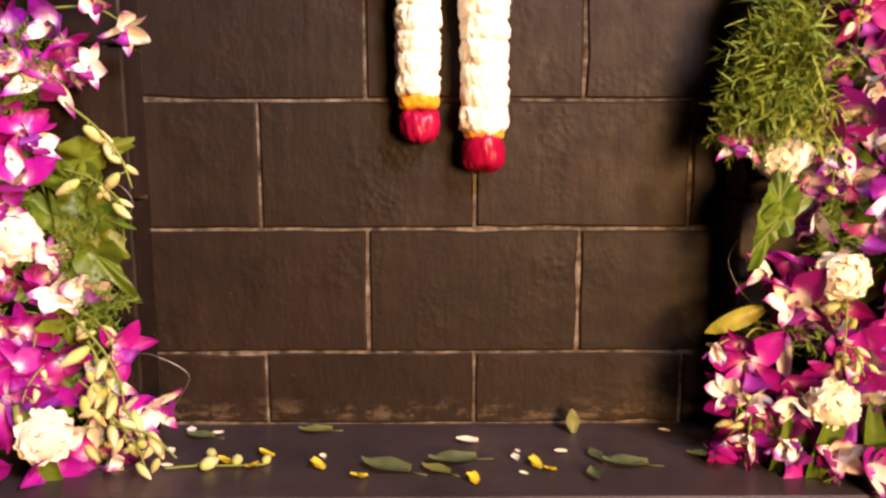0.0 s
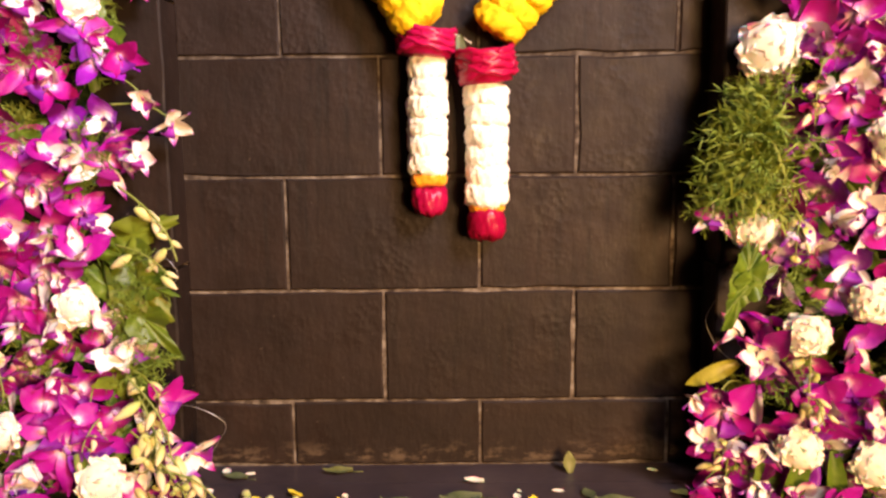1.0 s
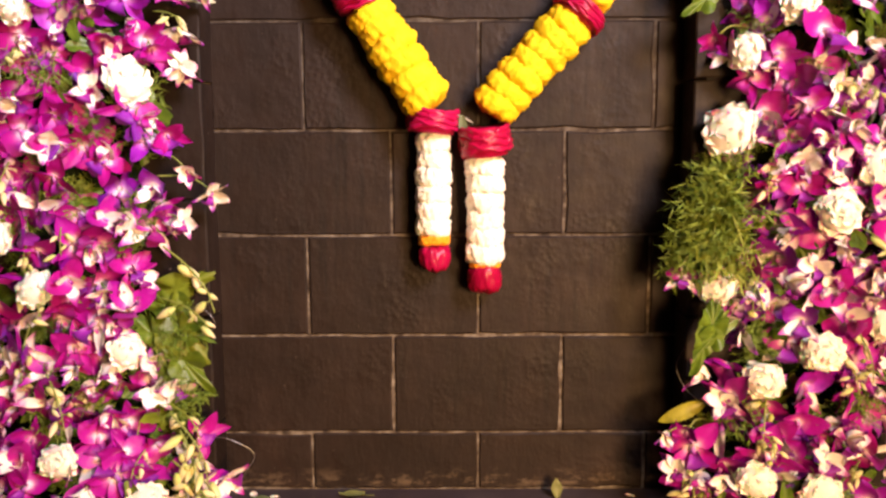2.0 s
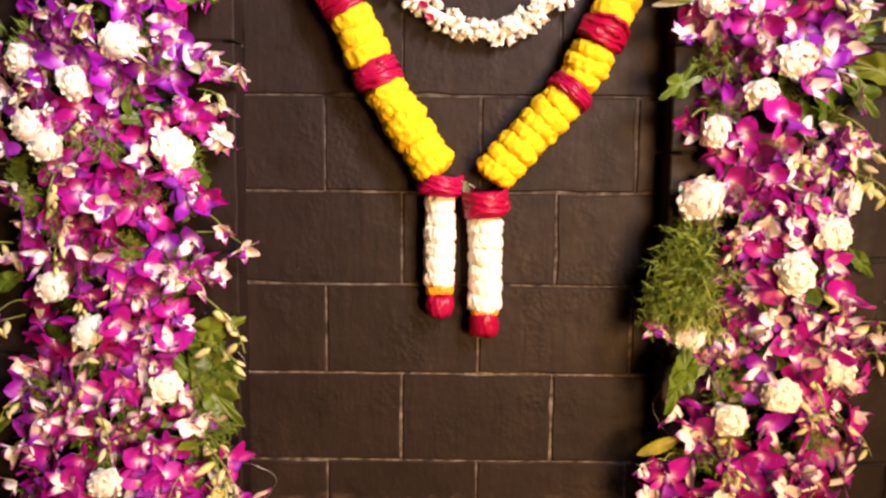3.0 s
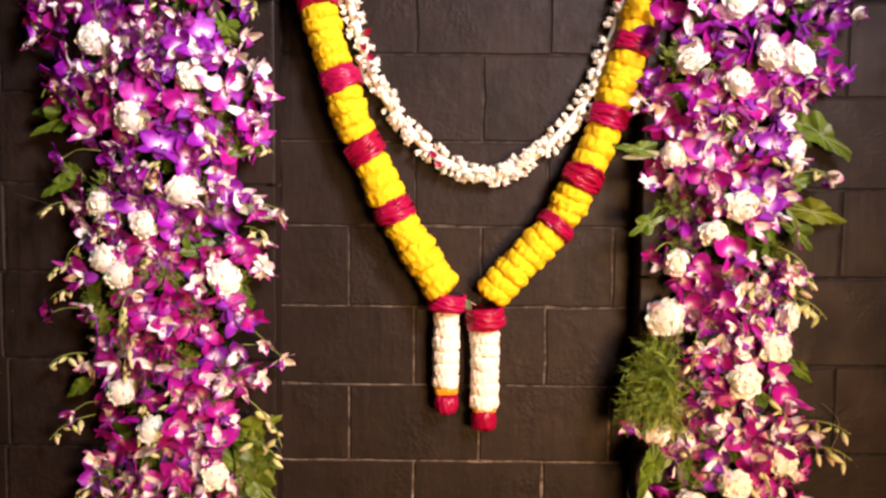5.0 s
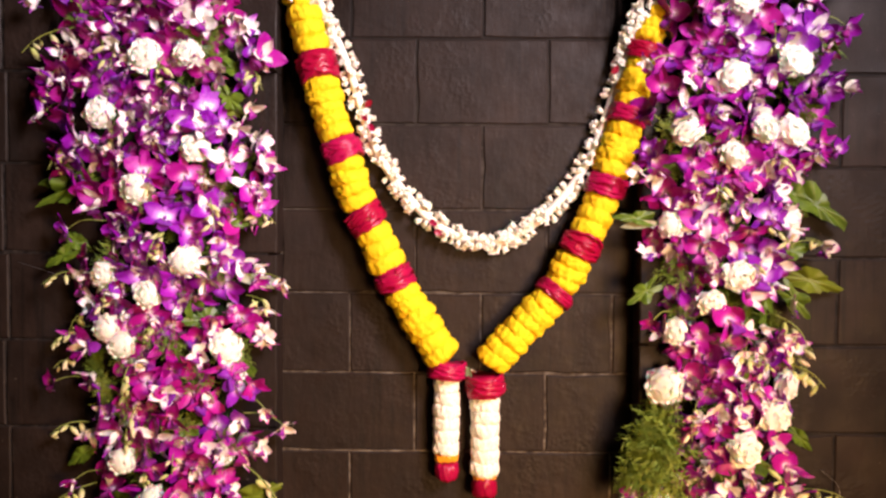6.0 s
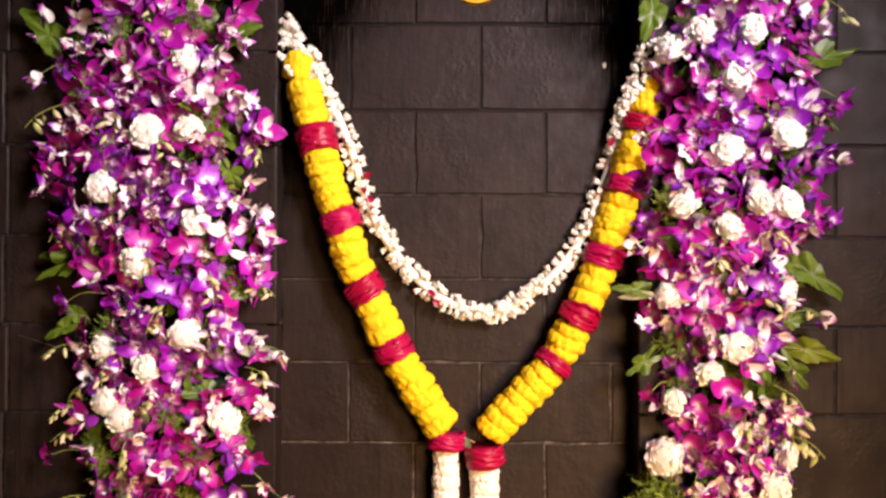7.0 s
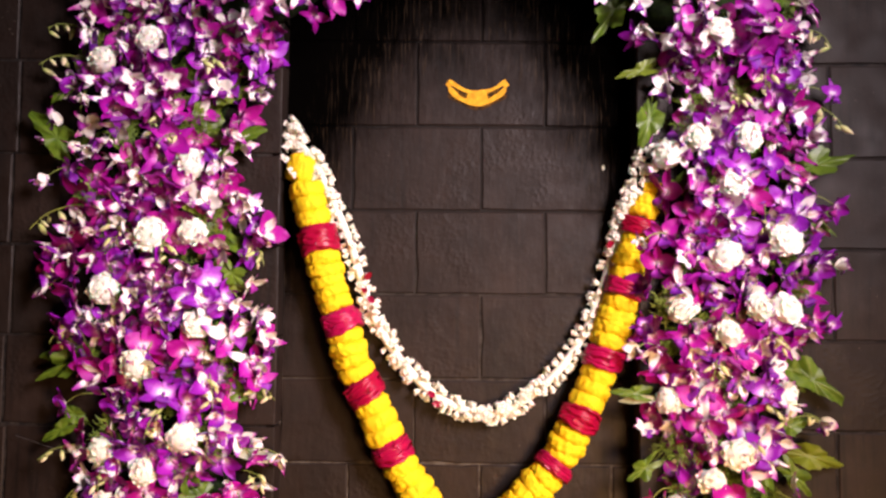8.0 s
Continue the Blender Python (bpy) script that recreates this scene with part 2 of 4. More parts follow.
def leaf_material(name, dark, light, rough, yellow=(0.30, 0.27, 0.02)):
    m, nt, b = material(name, rough, 0.4)
    c = ramp(nt, noise_of(nt, 28, 4), [(0.3, dark), (0.7, light)])
    c = mix(nt, ramp(nt, random_of(nt), [(0.7, (0, 0, 0)), (1.0, (0.30,) * 3)]), c, yellow)
    nt.links.new(c, b.inputs["Base Color"])
    b.inputs["Subsurface Weight"].default_value = 0.08
    b.inputs["Subsurface Radius"].default_value = (0.003, 0.004, 0.001)
    bump(nt, b, noise_of(nt, 70, 4), 0.35, 0.002)
    return m


LEAF = leaf_material("green_leaf", (0.034, 0.074, 0.006), (0.135, 0.205, 0.016), 0.42)
FERN = leaf_material("asparagus_fern", (0.085, 0.160, 0.016), (0.25, 0.34, 0.05), 0.6)
STEM = leaf_material("green_stem", (0.14, 0.20, 0.03), (0.30, 0.34, 0.09), 0.5)
DRYLEAF = leaf_material("wilted_leaf", (0.06, 0.085, 0.035), (0.13, 0.155, 0.075), 0.55)
PALELEAF = leaf_material("pale_dry_skin", (0.28, 0.30, 0.20), (0.50, 0.50, 0.36), 0.5)
YELLOWLEAF = leaf_material("yellowing_leaf", (0.15, 0.15, 0.010), (0.32, 0.31, 0.025), 0.45)
YELLOWPETAL = leaf_material("yellow_petal", (0.55, 0.45, 0.02), (0.72, 0.62, 0.05), 0.5, (0.7, 0.6, 0.1))
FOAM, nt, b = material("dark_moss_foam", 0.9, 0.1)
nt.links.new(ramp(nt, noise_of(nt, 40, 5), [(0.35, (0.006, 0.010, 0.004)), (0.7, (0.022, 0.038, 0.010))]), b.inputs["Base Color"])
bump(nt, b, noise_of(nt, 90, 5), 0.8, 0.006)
PAINT, nt, b = material("turmeric_paint", 0.7, 0.2)
nt.links.new(ramp(nt, world_noise(nt, 90, 4), [(0.3, (0.50, 0.22, 0.008)), (0.65, (0.78, 0.40, 0.02))]), b.inputs["Base Color"])
bump(nt, b, world_noise(nt, 220, 3), 0.5, 0.001)
# bloom round the yellow mark, put into a faint colour
HALO, nt, b = material("mark_glow_tint", 0.9, 0.1)
nt.links.new(ramp(nt, world_noise(nt, 60, 4), [(0.35, (0.020, 0.012, 0.006)), (0.6, (0.075, 0.035, 0.008)), (0.75, (0.15, 0.07, 0.012))]), b.inputs["Base Color"])
WIRE, nt, b = material("florist_wire", 0.35, 0.5)
b.inputs["Base Color"].default_value, b.inputs["Metallic"].default_value = (0.30, 0.29, 0.29, 1), 0.8
THREAD, nt, b = material("cotton_thread", 0.8, 0.2)
b.inputs["Base Color"].default_value = (0.6, 0.58, 0.5, 1)


# ---- small building tools ----
def mesh_of(name, bm, mat, smooth=True):
    me = bpy.data.meshes.new(name)
    bm.to_mesh(me)
    bm.free()
    for m in (mat if isinstance(mat, (list, tuple)) else (mat,)):
        me.materials.append(m)
    if smooth:
        me.polygons.foreach_set("use_smooth", [True] * len(me.polygons))
    return me


def piece(name, me, parent, m=None, label=""):
    ob = new(name, me)
    ob.parent = parent
    if m is not None:
        ob.matrix_basis = m
    return tagged(ob, label)


def part(name, bm, mat, parent, label="", smooth=True):
    return piece(name, mesh_of(name, bm, mat, smooth), parent, None, label)


def holder(name, x, y, z, label, category, group="", kind=""):
    ob = new(name)
    ob.empty_display_size = 0.05
    ob.matrix_basis = pose(x, y, z)
    return tagged(ob, label, category, group, kind)


def box(bm, x0, y0, z0, x1, y1, z1, bevel=0.0):
    r = bmesh.ops.create_cube(bm, size=1, matrix=Matrix.Translation(((x0 + x1) / 2, (y0 + y1) / 2, (z0 + z1) / 2)) @ Matrix.Diagonal((x1 - x0, y1 - y0, z1 - z0, 1)))
    if bevel:
        bmesh.ops.bevel(bm, geom=list({e for v in r["verts"] for e in v.link_edges}), offset=bevel, segments=1, affect="EDGES")


def sheet(bm, rows, close=False):
    """Joins rows of points into a skin."""
    vs = [[bm.verts.new(p) for p in row] for row in rows]
    n = len(vs[0])
    for a, c in zip(vs, vs[1:]):
        for i in range(n if close else n - 1):
            j = (i + 1) % n
            bm.faces.new((a[i], a[j], c[j], c[i]))
    return vs


def petal(bm, m, length, width, cup, wave, nl=6, nw=4, tip=0.6, seed=0.0, point=0.0):
    """A curved petal that grows along +y of m from its origin, its face up +z."""
    rows = []
    for i in range(nl + 1):
        s = i / nl
        w = width * (math.sin(math.pi * min(1, s * 0.86 + 0.10)) ** tip) * (1 if i < nl else 0.25)
        if point:
            w = w * (1 - point) + point * width * min(1.0, 1.9 * (1 - s) ** 0.8) * min(1.0, 0.35 + 1.6 * s)
        row = []
        for k in range(nw + 1):
            u = k / nw * 2 - 1
            zz = cup * s * s + 0.22 * width * u * u * (1 - s) + wave * math.sin(6 * s + 3 * u + seed) * s
            row.append(m @ Vector((u * w / 2, s * length, zz)))
        rows.append(row)
    sheet(bm, rows)


def tube(bm, pts, r0, r1, sides=5):
    pts = [Vector(p) for p in pts]
    rows = []
    side = None
    for i, p in enumerate(pts):
        d = (pts[min(i + 1, len(pts) - 1)] - pts[max(i - 1, 0)]).normalized()
        if side is None:
            side = d.orthogonal().normalized()
        side = (side - d * side.dot(d)).normalized()
        up = d.cross(side)
        r = r0 + (r1 - r0) * i / (len(pts) - 1)
        rows.append([p + r * (math.cos(a) * side + math.sin(a) * up) for a in [2 * math.pi * k / sides for k in range(sides)]])
    vs = sheet(bm, rows, True)
    bm.faces.new(vs[0][::-1])
    bm.faces.new(vs[-1])


def spline(pts, n):
    """Points along a smooth line through pts."""
    pts = [Vector(p) for p in pts]
    out = []
    for i in range(len(pts) - 1):
        a, p, q, c = pts[max(i - 1, 0)], pts[i], pts[i + 1], pts[min(i + 2, len(pts) - 1)]
        for k in range(n):
            t = k / n
            out.append(0.5 * ((2 * p) + (q - a) * t + (2 * a - 5 * p + 4 * q - c) * t * t + (3 * p - a - 3 * q + c) * t ** 3))
    return out + [pts[-1]]


def facing(n, spin):
    """A turn that lays +z along n, spun about it."""
    return Vector(n).to_track_quat("Z", "Y").to_matrix().to_4x4() @ pose(0, 0, 0, 0, 0, spin)


# ---- the niche and its wall ----
COURSES = (0, 0.108, 0.287, 0.466, 0.648, 0.832, 1.023, 1.217, 1.411, 1.61, 1.812, 2.01, 2.21, 2.42)
NICHE_L, NICHE_R, FRONT = -0.455, 0.348, -0.07
GAP = 0.0048


def mortar_bed(name, boxes, label, mat=None):
    bm = bmesh.new()
    for bb in boxes:
        box(bm, *bb)
    ob = new(name, mesh_of(name, bm, mat or MORTAR, False))
    return tagged(ob, label, "wall", kind="structure")


def block_mesh(w, h, d, rnd):
    """One dressed block with worn, slightly wandering arrises."""
    bm = bmesh.new()
    nx, nz = max(2, int(w / 0.045)), max(2, int(h / 0.045))
    path = [(-w / 2 + w * k / nx, -h / 2, 0, -1) for k in range(nx)] + [(w / 2, -h / 2 + h * k / nz, 1, 0) for k in range(nz)]
    path += [(w / 2 - w * k / nx, h / 2, 0, 1) for k in range(nx)] + [(-w / 2, h / 2 - h * k / nz, -1, 0) for k in range(nz)]
    inner, outer, back = [], [], []
    for x, z, ox, oz in path:
        wear = rnd.uniform(-0.0008, 0.0012) - (0.003 if rnd.random() < 0.07 else 0)
        x, z = x + ox * wear, z + oz * wear
        k = 0.0022 + rnd.uniform(0, 0.0012)
        sx, sz = (1 - 2 * k / w), (1 - 2 * k / h)
        inner.append((x * sx, rnd.uniform(-0.0004, 0.0004), z * sz))
        outer.append((x, 0.0022, z))
        back.append((x, d, z))
    vs = sheet(bm, [inner, outer, back], True)
    bm.faces.new(vs[0][::-1])
    bmesh.ops.recalc_face_normals(bm, faces=bm.faces[:])
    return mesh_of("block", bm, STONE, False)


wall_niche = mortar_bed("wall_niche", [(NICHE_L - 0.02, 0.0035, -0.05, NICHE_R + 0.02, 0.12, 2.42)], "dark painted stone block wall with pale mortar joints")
wall_left = mortar_bed("wall_left", [(-2.2, FRONT + 0.0035, -0.5, NICHE_L - 0.02, 0.0035, 2.42), (-2.2, 0.004, -0.5, NICHE_L - 0.025, 0.12, 2.42)], "black painted stone block wall beside the niche", JOINT)
wall_right = mortar_bed("wall_right", [(NICHE_R + 0.02, FRONT + 0.0035, -0.5, 2.2, 0.0035, 2.42), (NICHE_R + 0.025, 0.004, -0.5, 2.2, 0.12, 2.42)], "black painted stone block wall beside the niche", JOINT)

# ---- ledge and room ----
bm = bmesh.new()
box(bm, -2.19, -0.24, -0.05, 2.19, FRONT + 0.0030, 0.0, 0.004)
box(bm, NICHE_L + 0.001, FRONT + 0.002, -0.05, NICHE_R - 0.001, 0.003, -0.0006)
tagged(new("ledge", mesh_of("ledge", bm, LEDGE, False)), "dark polished stone ledge strewn with petals", "ledge", kind="structure")
bm = bmesh.new()
box(bm, -2.19, -0.225, -0.5, 2.19, FRONT, -0.051)
tagged(new("plinth", mesh_of("plinth", bm, STONE, False)), "dark stone plinth under the ledge", "plinth", kind="structure")
bm = bmesh.new()
box(bm, -2.4, -3.6, -0.6, 2.4, 0.12, -0.501)
tagged(new("floor", mesh_of("floor", bm, FLOORING, False)), "dark worn stone floor of the shrine room", "floor", kind="structure")
bm = bmesh.new()
box(bm, -2.4, -3.6, 2.9, 2.4, 0.12, 3.0)
tagged(new("ceiling", mesh_of("ceiling", bm, PLASTER, False)), "plain plastered ceiling", "ceiling", kind="structure")
for name, bb in (("wall_west", (-2.4, -3.6, -0.5, -2.201, 0.12, 2.9)), ("wall_east", (2.201, -3.6, -0.5, 2.4, 0.12, 2.9)),
                 ("wall_south", (-2.2, -3.6, -0.5, 2.2, -3.45, 2.9)), ("wall_north", (-2.2, FRONT, 2.42, 2.2, 0.12, 2.9))):
    bm = bmesh.new()
    box(bm, *bb)
    tagged(new(name, mesh_of(name, bm, PLASTER, False)), "plain plastered wall of the room", "wall", kind="structure")

# ---- turmeric mark on the wall ----
mark = holder("forehead_mark", -0.010, 0, 1.68, "yellow crescent mark painted on the dark wall", "painted mark")


def arc_band(r_in, r_out, half, lift, y, wob, mid=0.0):
    bm = bmesh.new()
    n = 22
    rows = []
    for i in range(n + 1):
        a = mid - half + 2 * half * i / n
        ri = r_in + wob * math.sin(9 * a + lift * 99)
        ro = r_out + wob * math.cos(7 * a)
        if i in (0, n):
            ri, ro = ri + 0.003, ro - 0.003
        rows.append([(ri * math.sin(a), y, lift - ri * math.cos(a)), (ro * math.sin(a), y, lift - ro * math.cos(a)),
                     (ro * math.sin(a), 0.0, lift - ro * math.cos(a)), (ri * math.sin(a), 0.0, lift - ri * math.cos(a))])
    vs = sheet(bm, rows, True)
    bm.faces.new(vs[0])
    bm.faces.new(vs[-1][::-1])
    return bm


# thin added band that paints the mark's glow on the wall
part("powder_stain", arc_band(0.062, 0.094, 0.85, 0.066, -0.0010, 0.0030), HALO, mark, "faint yellow glow painted round the mark", smooth=False)
part("lower_stroke", arc_band(0.070, 0.082, 1.02, 0.061, -0.0026, 0.0010), PAINT, mark, smooth=False)
part("upper_stroke", arc_band(0.085, 0.094, 0.84, 0.100, -0.0029, 0.0010), PAINT, mark, smooth=False)
part("middle_stroke", arc_band(0.0925, 0.1105, 0.24, 0.100, -0.0023, 0.0006), PAINT, mark, smooth=False)
for turn in (-0.75, 0.75):
    part("end_stroke", arc_band(0.0925, 0.103, 0.07, 0.100, -0.0020, 0.0004, turn), PAINT, mark, smooth=False)


# a fleck of old lime left on one block
bm = bmesh.new()
rim = [(0.0045 * math.cos(a) * (1 + 0.25 * math.sin(3 * a)), 0.0085 * math.sin(a) * (1 + 0.2 * math.cos(2 * a))) for a in [2 * math.pi * k / 9 for k in range(9)]]
vs = sheet(bm, [[(x, 0.001, z) for x, z in rim], [(0.8 * x, -0.0016, 0.8 * z) for x, z in rim]], True)
bm.faces.new(vs[1])
part("lime_fleck", bm, PALELEAF, wall_niche, "small pale fleck of lime", False).matrix_basis = pose(0.284, 0, 1.515)


# ---- garland flowers ----
def ruffle_mesh(name, r, thick, mat, seed, fine=0.055, power=4.0):
    """A full flower head threaded on a string along z: a soft bulging ring of crumpled petals."""
    rnd = random.Random(seed)
    bm = bmesh.new()
    n, prof = 56, 9
    ph = [rnd.uniform(0, 6.28) for _ in range(6)]
    rows = []
    for i in range(prof + 1):
        s = i / prof * 2 - 1
        q = 0.30 + 0.70 * (1 - abs(s) ** power) ** 0.45
        row = []
        for k in range(n):
            a = 2 * math.pi * k / n
            soft = 0.022 * math.sin(3 * a + ph[0] + s) + 0.018 * math.sin(5 * a + ph[1] - 2 * s) + 0.022 * math.sin(13 * a + ph[2] + 3 * s)
            f = 1 + (soft + rnd.uniform(-fine, fine)) * (q > 0.4)
            row.append((r * q * f * math.cos(a), r * q * f * math.sin(a), thick * 0.5 * s + thick * (0.05 * math.sin(2 * a + ph[3]) + 0.025 * math.sin(7 * a + ph[4]) + rnd.uniform(-0.05, 0.05))))
        rows.append(row)
    vs = sheet(bm, rows, True)
    bm.faces.new(vs[0][::-1])
    bm.faces.new(vs[-1])
    return mesh_of(name, bm, mat)


def binding_mesh(name, r, thick, seed):
    """A band wound of folded petals: a sleeve under slanting, overlapping wraps."""
    rnd = random.Random(seed)
    bm = bmesh.new()
    n = 40
    rows = [[(r * q * math.cos(2 * math.pi * k / n), r * q * math.sin(2 * math.pi * k / n), thick * s) for k in range(n)] for q, s in ((0.5, -0.44), (0.90, -0.40), (0.95, 0), (0.90, 0.40), (0.5, 0.44))]
    vs = sheet(bm, rows, True)
    bm.faces.new(vs[0][::-1])
    bm.faces.new(vs[-1])
    for c in range(9):
        phase, slant, lift = rnd.uniform(0, 6.28), rnd.uniform(0.08, 0.30) * thick, rnd.uniform(-0.24, 0.24) * thick
        w, t = rnd.uniform(0.07, 0.12) * thick, 0.0042
        ring = []
        for k in range(n):
            a = 2 * math.pi * k / n
            rr = r * (0.96 + 0.015 * math.sin(5 * a + phase)) + 0.0012 * (c % 3)
            z = lift + slant * math.cos(a - phase) + 0.0012 * math.sin(9 * a + c)
            ring.append([((rr + t * math.cos(b)) * math.cos(a), (rr + t * math.cos(b)) * math.sin(a), z + w * math.sin(b)) for b in [2 * math.pi * q / 6 for q in range(6)]])
        sheet(bm, ring + ring[:1], True)
    for c in range(12):
        a = rnd.uniform(0, 360)
        m = pose(0, 0, 0, 0, 0, a) @ pose(0, -r * 0.99, rnd.uniform(-0.25, 0.25) * thick, 90, 0, 0) @ pose(0, 0, 0, 0, 0, 90 + rnd.uniform(-20, 20)) @ Matrix.Translation((0, -0.4 * thick, 0.002))
        petal(bm, m, thick * 0.8, thick * rnd.uniform(0.20, 0.34), -0.0085, 0.0008, 6, 4, 0.5, c)
    return mesh_of(name, bm, ROSE)


MARI = [ruffle_mesh("marigold", 0.0400, 0.045, MARIGOLD, s, 0.070, 3.3) for s in range(5)]
WHIT = [ruffle_mesh("white_bloom", 0.0290, 0.044, WHITE, 10 + s, 0.085, 3.6) for s in range(4)]
ORAN = ruffle_mesh("orange_bloom", 0.0265, 0.022, ORANGE, 30)
BAND = [binding_mesh("petal_binding", 0.042, 0.043, s) for s in range(4)]
rg = random.Random(5)
GY = -0.046

garland = holder("flower_garland", -0.03, GY, 0.70, "yellow marigold garland with crimson bands and white tassels", "garland")
G0 = Matrix.Translation((0.03, -GY, -0.70))


def strand(points, bands):
    """Marigolds packed along the line, with a crimson band at each (height, thickness)."""
    fine = [Vector(p) for p in spline(points, 24)]
    run = [0]
    for a, c in zip(fine, fine[1:]):
        run.append(run[-1] + (c - a).length)

    def at(length):
        i = max(k for k in range(len(run) - 1) if run[k] <= max(0, length))
        f = (length - run[i]) / (run[i + 1] - run[i])
        return fine[i].lerp(fine[i + 1], f), (fine[min(i + 3, len(fine) - 1)] - fine[max(i - 3, 0)]).normalized()

    spots = [(run[min(range(len(fine)), key=lambda k: abs(fine[k].z - z))], t) for z, t in bands]
    ends = [0] + [v for c, t in spots for v in (c - t / 2, c + t / 2)] + [run[-1]]
    for c, t in spots:
        p, d = at(c)
        m = Matrix.Translation(p) @ d.to_track_quat("Z", "Y").to_matrix().to_4x4() @ pose(0, 0, 0, rg.uniform(-6, 6), rg.uniform(-6, 6), rg.uniform(0, 360))
        piece("petal_binding", rg.choice(BAND), garland, G0 @ m @ Matrix.Diagonal((0.99, 0.99, t / 0.040, 1)), "crimson band of wound rose petals")
    for a, c in zip(ends[::2], ends[1::2]):
        n = max(1, round((c - a) / 0.0290))
        for k in range(n):
            p, d = at(a + (k + 0.5) * (c - a) / n)
            q = rg.uniform(0.93, 1.07) * (0.86 if p.z > 1.30 and p.x > 0 else 1.0)
            m = Matrix.Translation(p) @ d.to_track_quat("Z", "Y").to_matrix().to_4x4() @ pose(0, 0, 0, rg.uniform(-8, 8), rg.uniform(-8, 8), rg.uniform(0, 360))
            piece("marigold", rg.choice(MARI), garland, G0 @ m @ Matrix.Diagonal((q, q, (c - a) / n / 0.0310, 1)))


LEFT = [(-0.402, GY, 1.462), (-0.391, GY, 1.420), (-0.368, GY, 1.337), (-0.343, GY, 1.236), (-0.313, GY, 1.154), (-0.292, GY, 1.072), (-0.260, GY, 1.002), (-0.229, GY, 0.939), (-0.197, GY, 0.869), (-0.134, GY, 0.768), (-0.083, GY, 0.690)]
RIGHT = [(0.388, GY, 1.468), (0.379, GY, 1.438), (0.358, GY, 1.375), (0.339, GY, 1.306), (0.324, GY, 1.233), (0.299, GY, 1.154), (0.274, GY, 1.076), (0.252, GY, 1.015), (0.221, GY, 0.946), (0.193, GY, 0.889), (0.164, GY, 0.838), (0.094, GY, 0.762), (0.020, GY, 0.680)]
strand(LEFT, ((1.340, 0.066), (1.156, 0.052), (1.004, 0.054), (0.870, 0.050)))
strand(RIGHT, ((1.375, 0.038), (1.233, 0.042), (1.078, 0.050), (0.944, 0.052), (0.838, 0.034)))
piece("marigold", MARI[2], garland, G0 @ pose(-0.413, GY, 1.500, 12, 8, 40) @ Matrix.Diagonal((0.76, 0.76, 1.5, 1)))
for x, top, cuff, low in ((-0.077, 0.682, 0.640, 0.471), (0.010, 0.654, 0.601, 0.425)):
    h = top - cuff
    piece("cuff", BAND[0], garland, G0 @ Matrix.Translation((x, GY + 0.003, (top + cuff) / 2)) @ pose(0, 0, 0, rg.uniform(-4, 4), rg.uniform(-8, 8), 40) @ Matrix.Diagonal((0.95, 0.95, h / 0.040, 1)), "crimson petal cuff")
    n = 6
    for i in range(n):
        k = rg.uniform(0.95, 1.05) * (1 if x < 0 else 1.08)
        zc = cuff - (i + 0.5) * (cuff - low) / n
        piece("white_bloom", WHIT[i % 4], garland, G0 @ Matrix.Translation((x + rg.uniform(-0.0015, 0.0015), GY + 0.014, zc)) @ pose(0, 0, 0, rg.uniform(-5, 5), rg.uniform(-5, 5), rg.uniform(0, 360)) @ Matrix.Diagonal((k, k, (cuff - low) / n / 0.030, 1)))
    piece("orange_bloom", ORAN, garland, G0 @ Matrix.Translation((x, GY + 0.014, low - (0.008 if x < 0 else 0.002))), "orange marigold ring")


KNOB = ruffle_mesh("rose_knob", 0.0265, 0.046, ROSE, 44, 0.06, 3.0)
piece("rose_knob", KNOB, garland, G0 @ pose(-0.076, GY + 0.014, 0.432), "crimson rose tassel end")
piece("rose_knob", KNOB, garland, G0 @ pose(0.010, GY + 0.012, 0.397, 0, 0, 70) @ Matrix.Diagonal((1.08, 1.08, 1.1, 1)), "crimson rose tassel end")
for line in (((-0.052, -0.05, 0.668), (-0.035, -0.055, 0.672), (-0.012, -0.05, 0.660)),):
    bm = bmesh.new()
    tube(bm, spline(line, 5), 0.0010, 0.0008)
    ob = part("tie_string", bm, THREAD, garland, "pale cotton string")
    ob.matrix_basis = G0
bm = bmesh.new()
petal(bm, pose(-0.030, -0.055, 0.672, -90, 8, 180), 0.036, 0.014, 0.004, 0.001)
ob = part("tie_leaf", bm, DRYLEAF, garland, "small grey-green leaf at the tie")
ob.matrix_basis = G0


# ---- jasmine string ----
def jasmine_mesh(seed):
    rnd = random.Random(seed)
    bm = bmesh.new()
    rows = []
    for s, r in ((0, 0.0014), (0.35, 0.0022), (0.55, 0.0052), (0.8, 0.0062), (1, 0.002)):
        rows.append([(r * math.cos(a), r * math.sin(a), s * 0.020) for a in [2 * math.pi * k / 7 for k in range(7)]])
    vs = sheet(bm, rows, True)
    bm.faces.new(vs[-1])
    for k in range(4):
        petal(bm, pose(0, 0, 0.013) @ pose(0, 0, 0, 0, 0, k * 90 + rnd.uniform(-20, 20)) @ pose(0, 0, 0, rnd.uniform(15, 55)), 0.011, 0.009, 0.001, 0.0004, 3, 2)
    return mesh_of("jasmine_bud", bm, JASMINE)


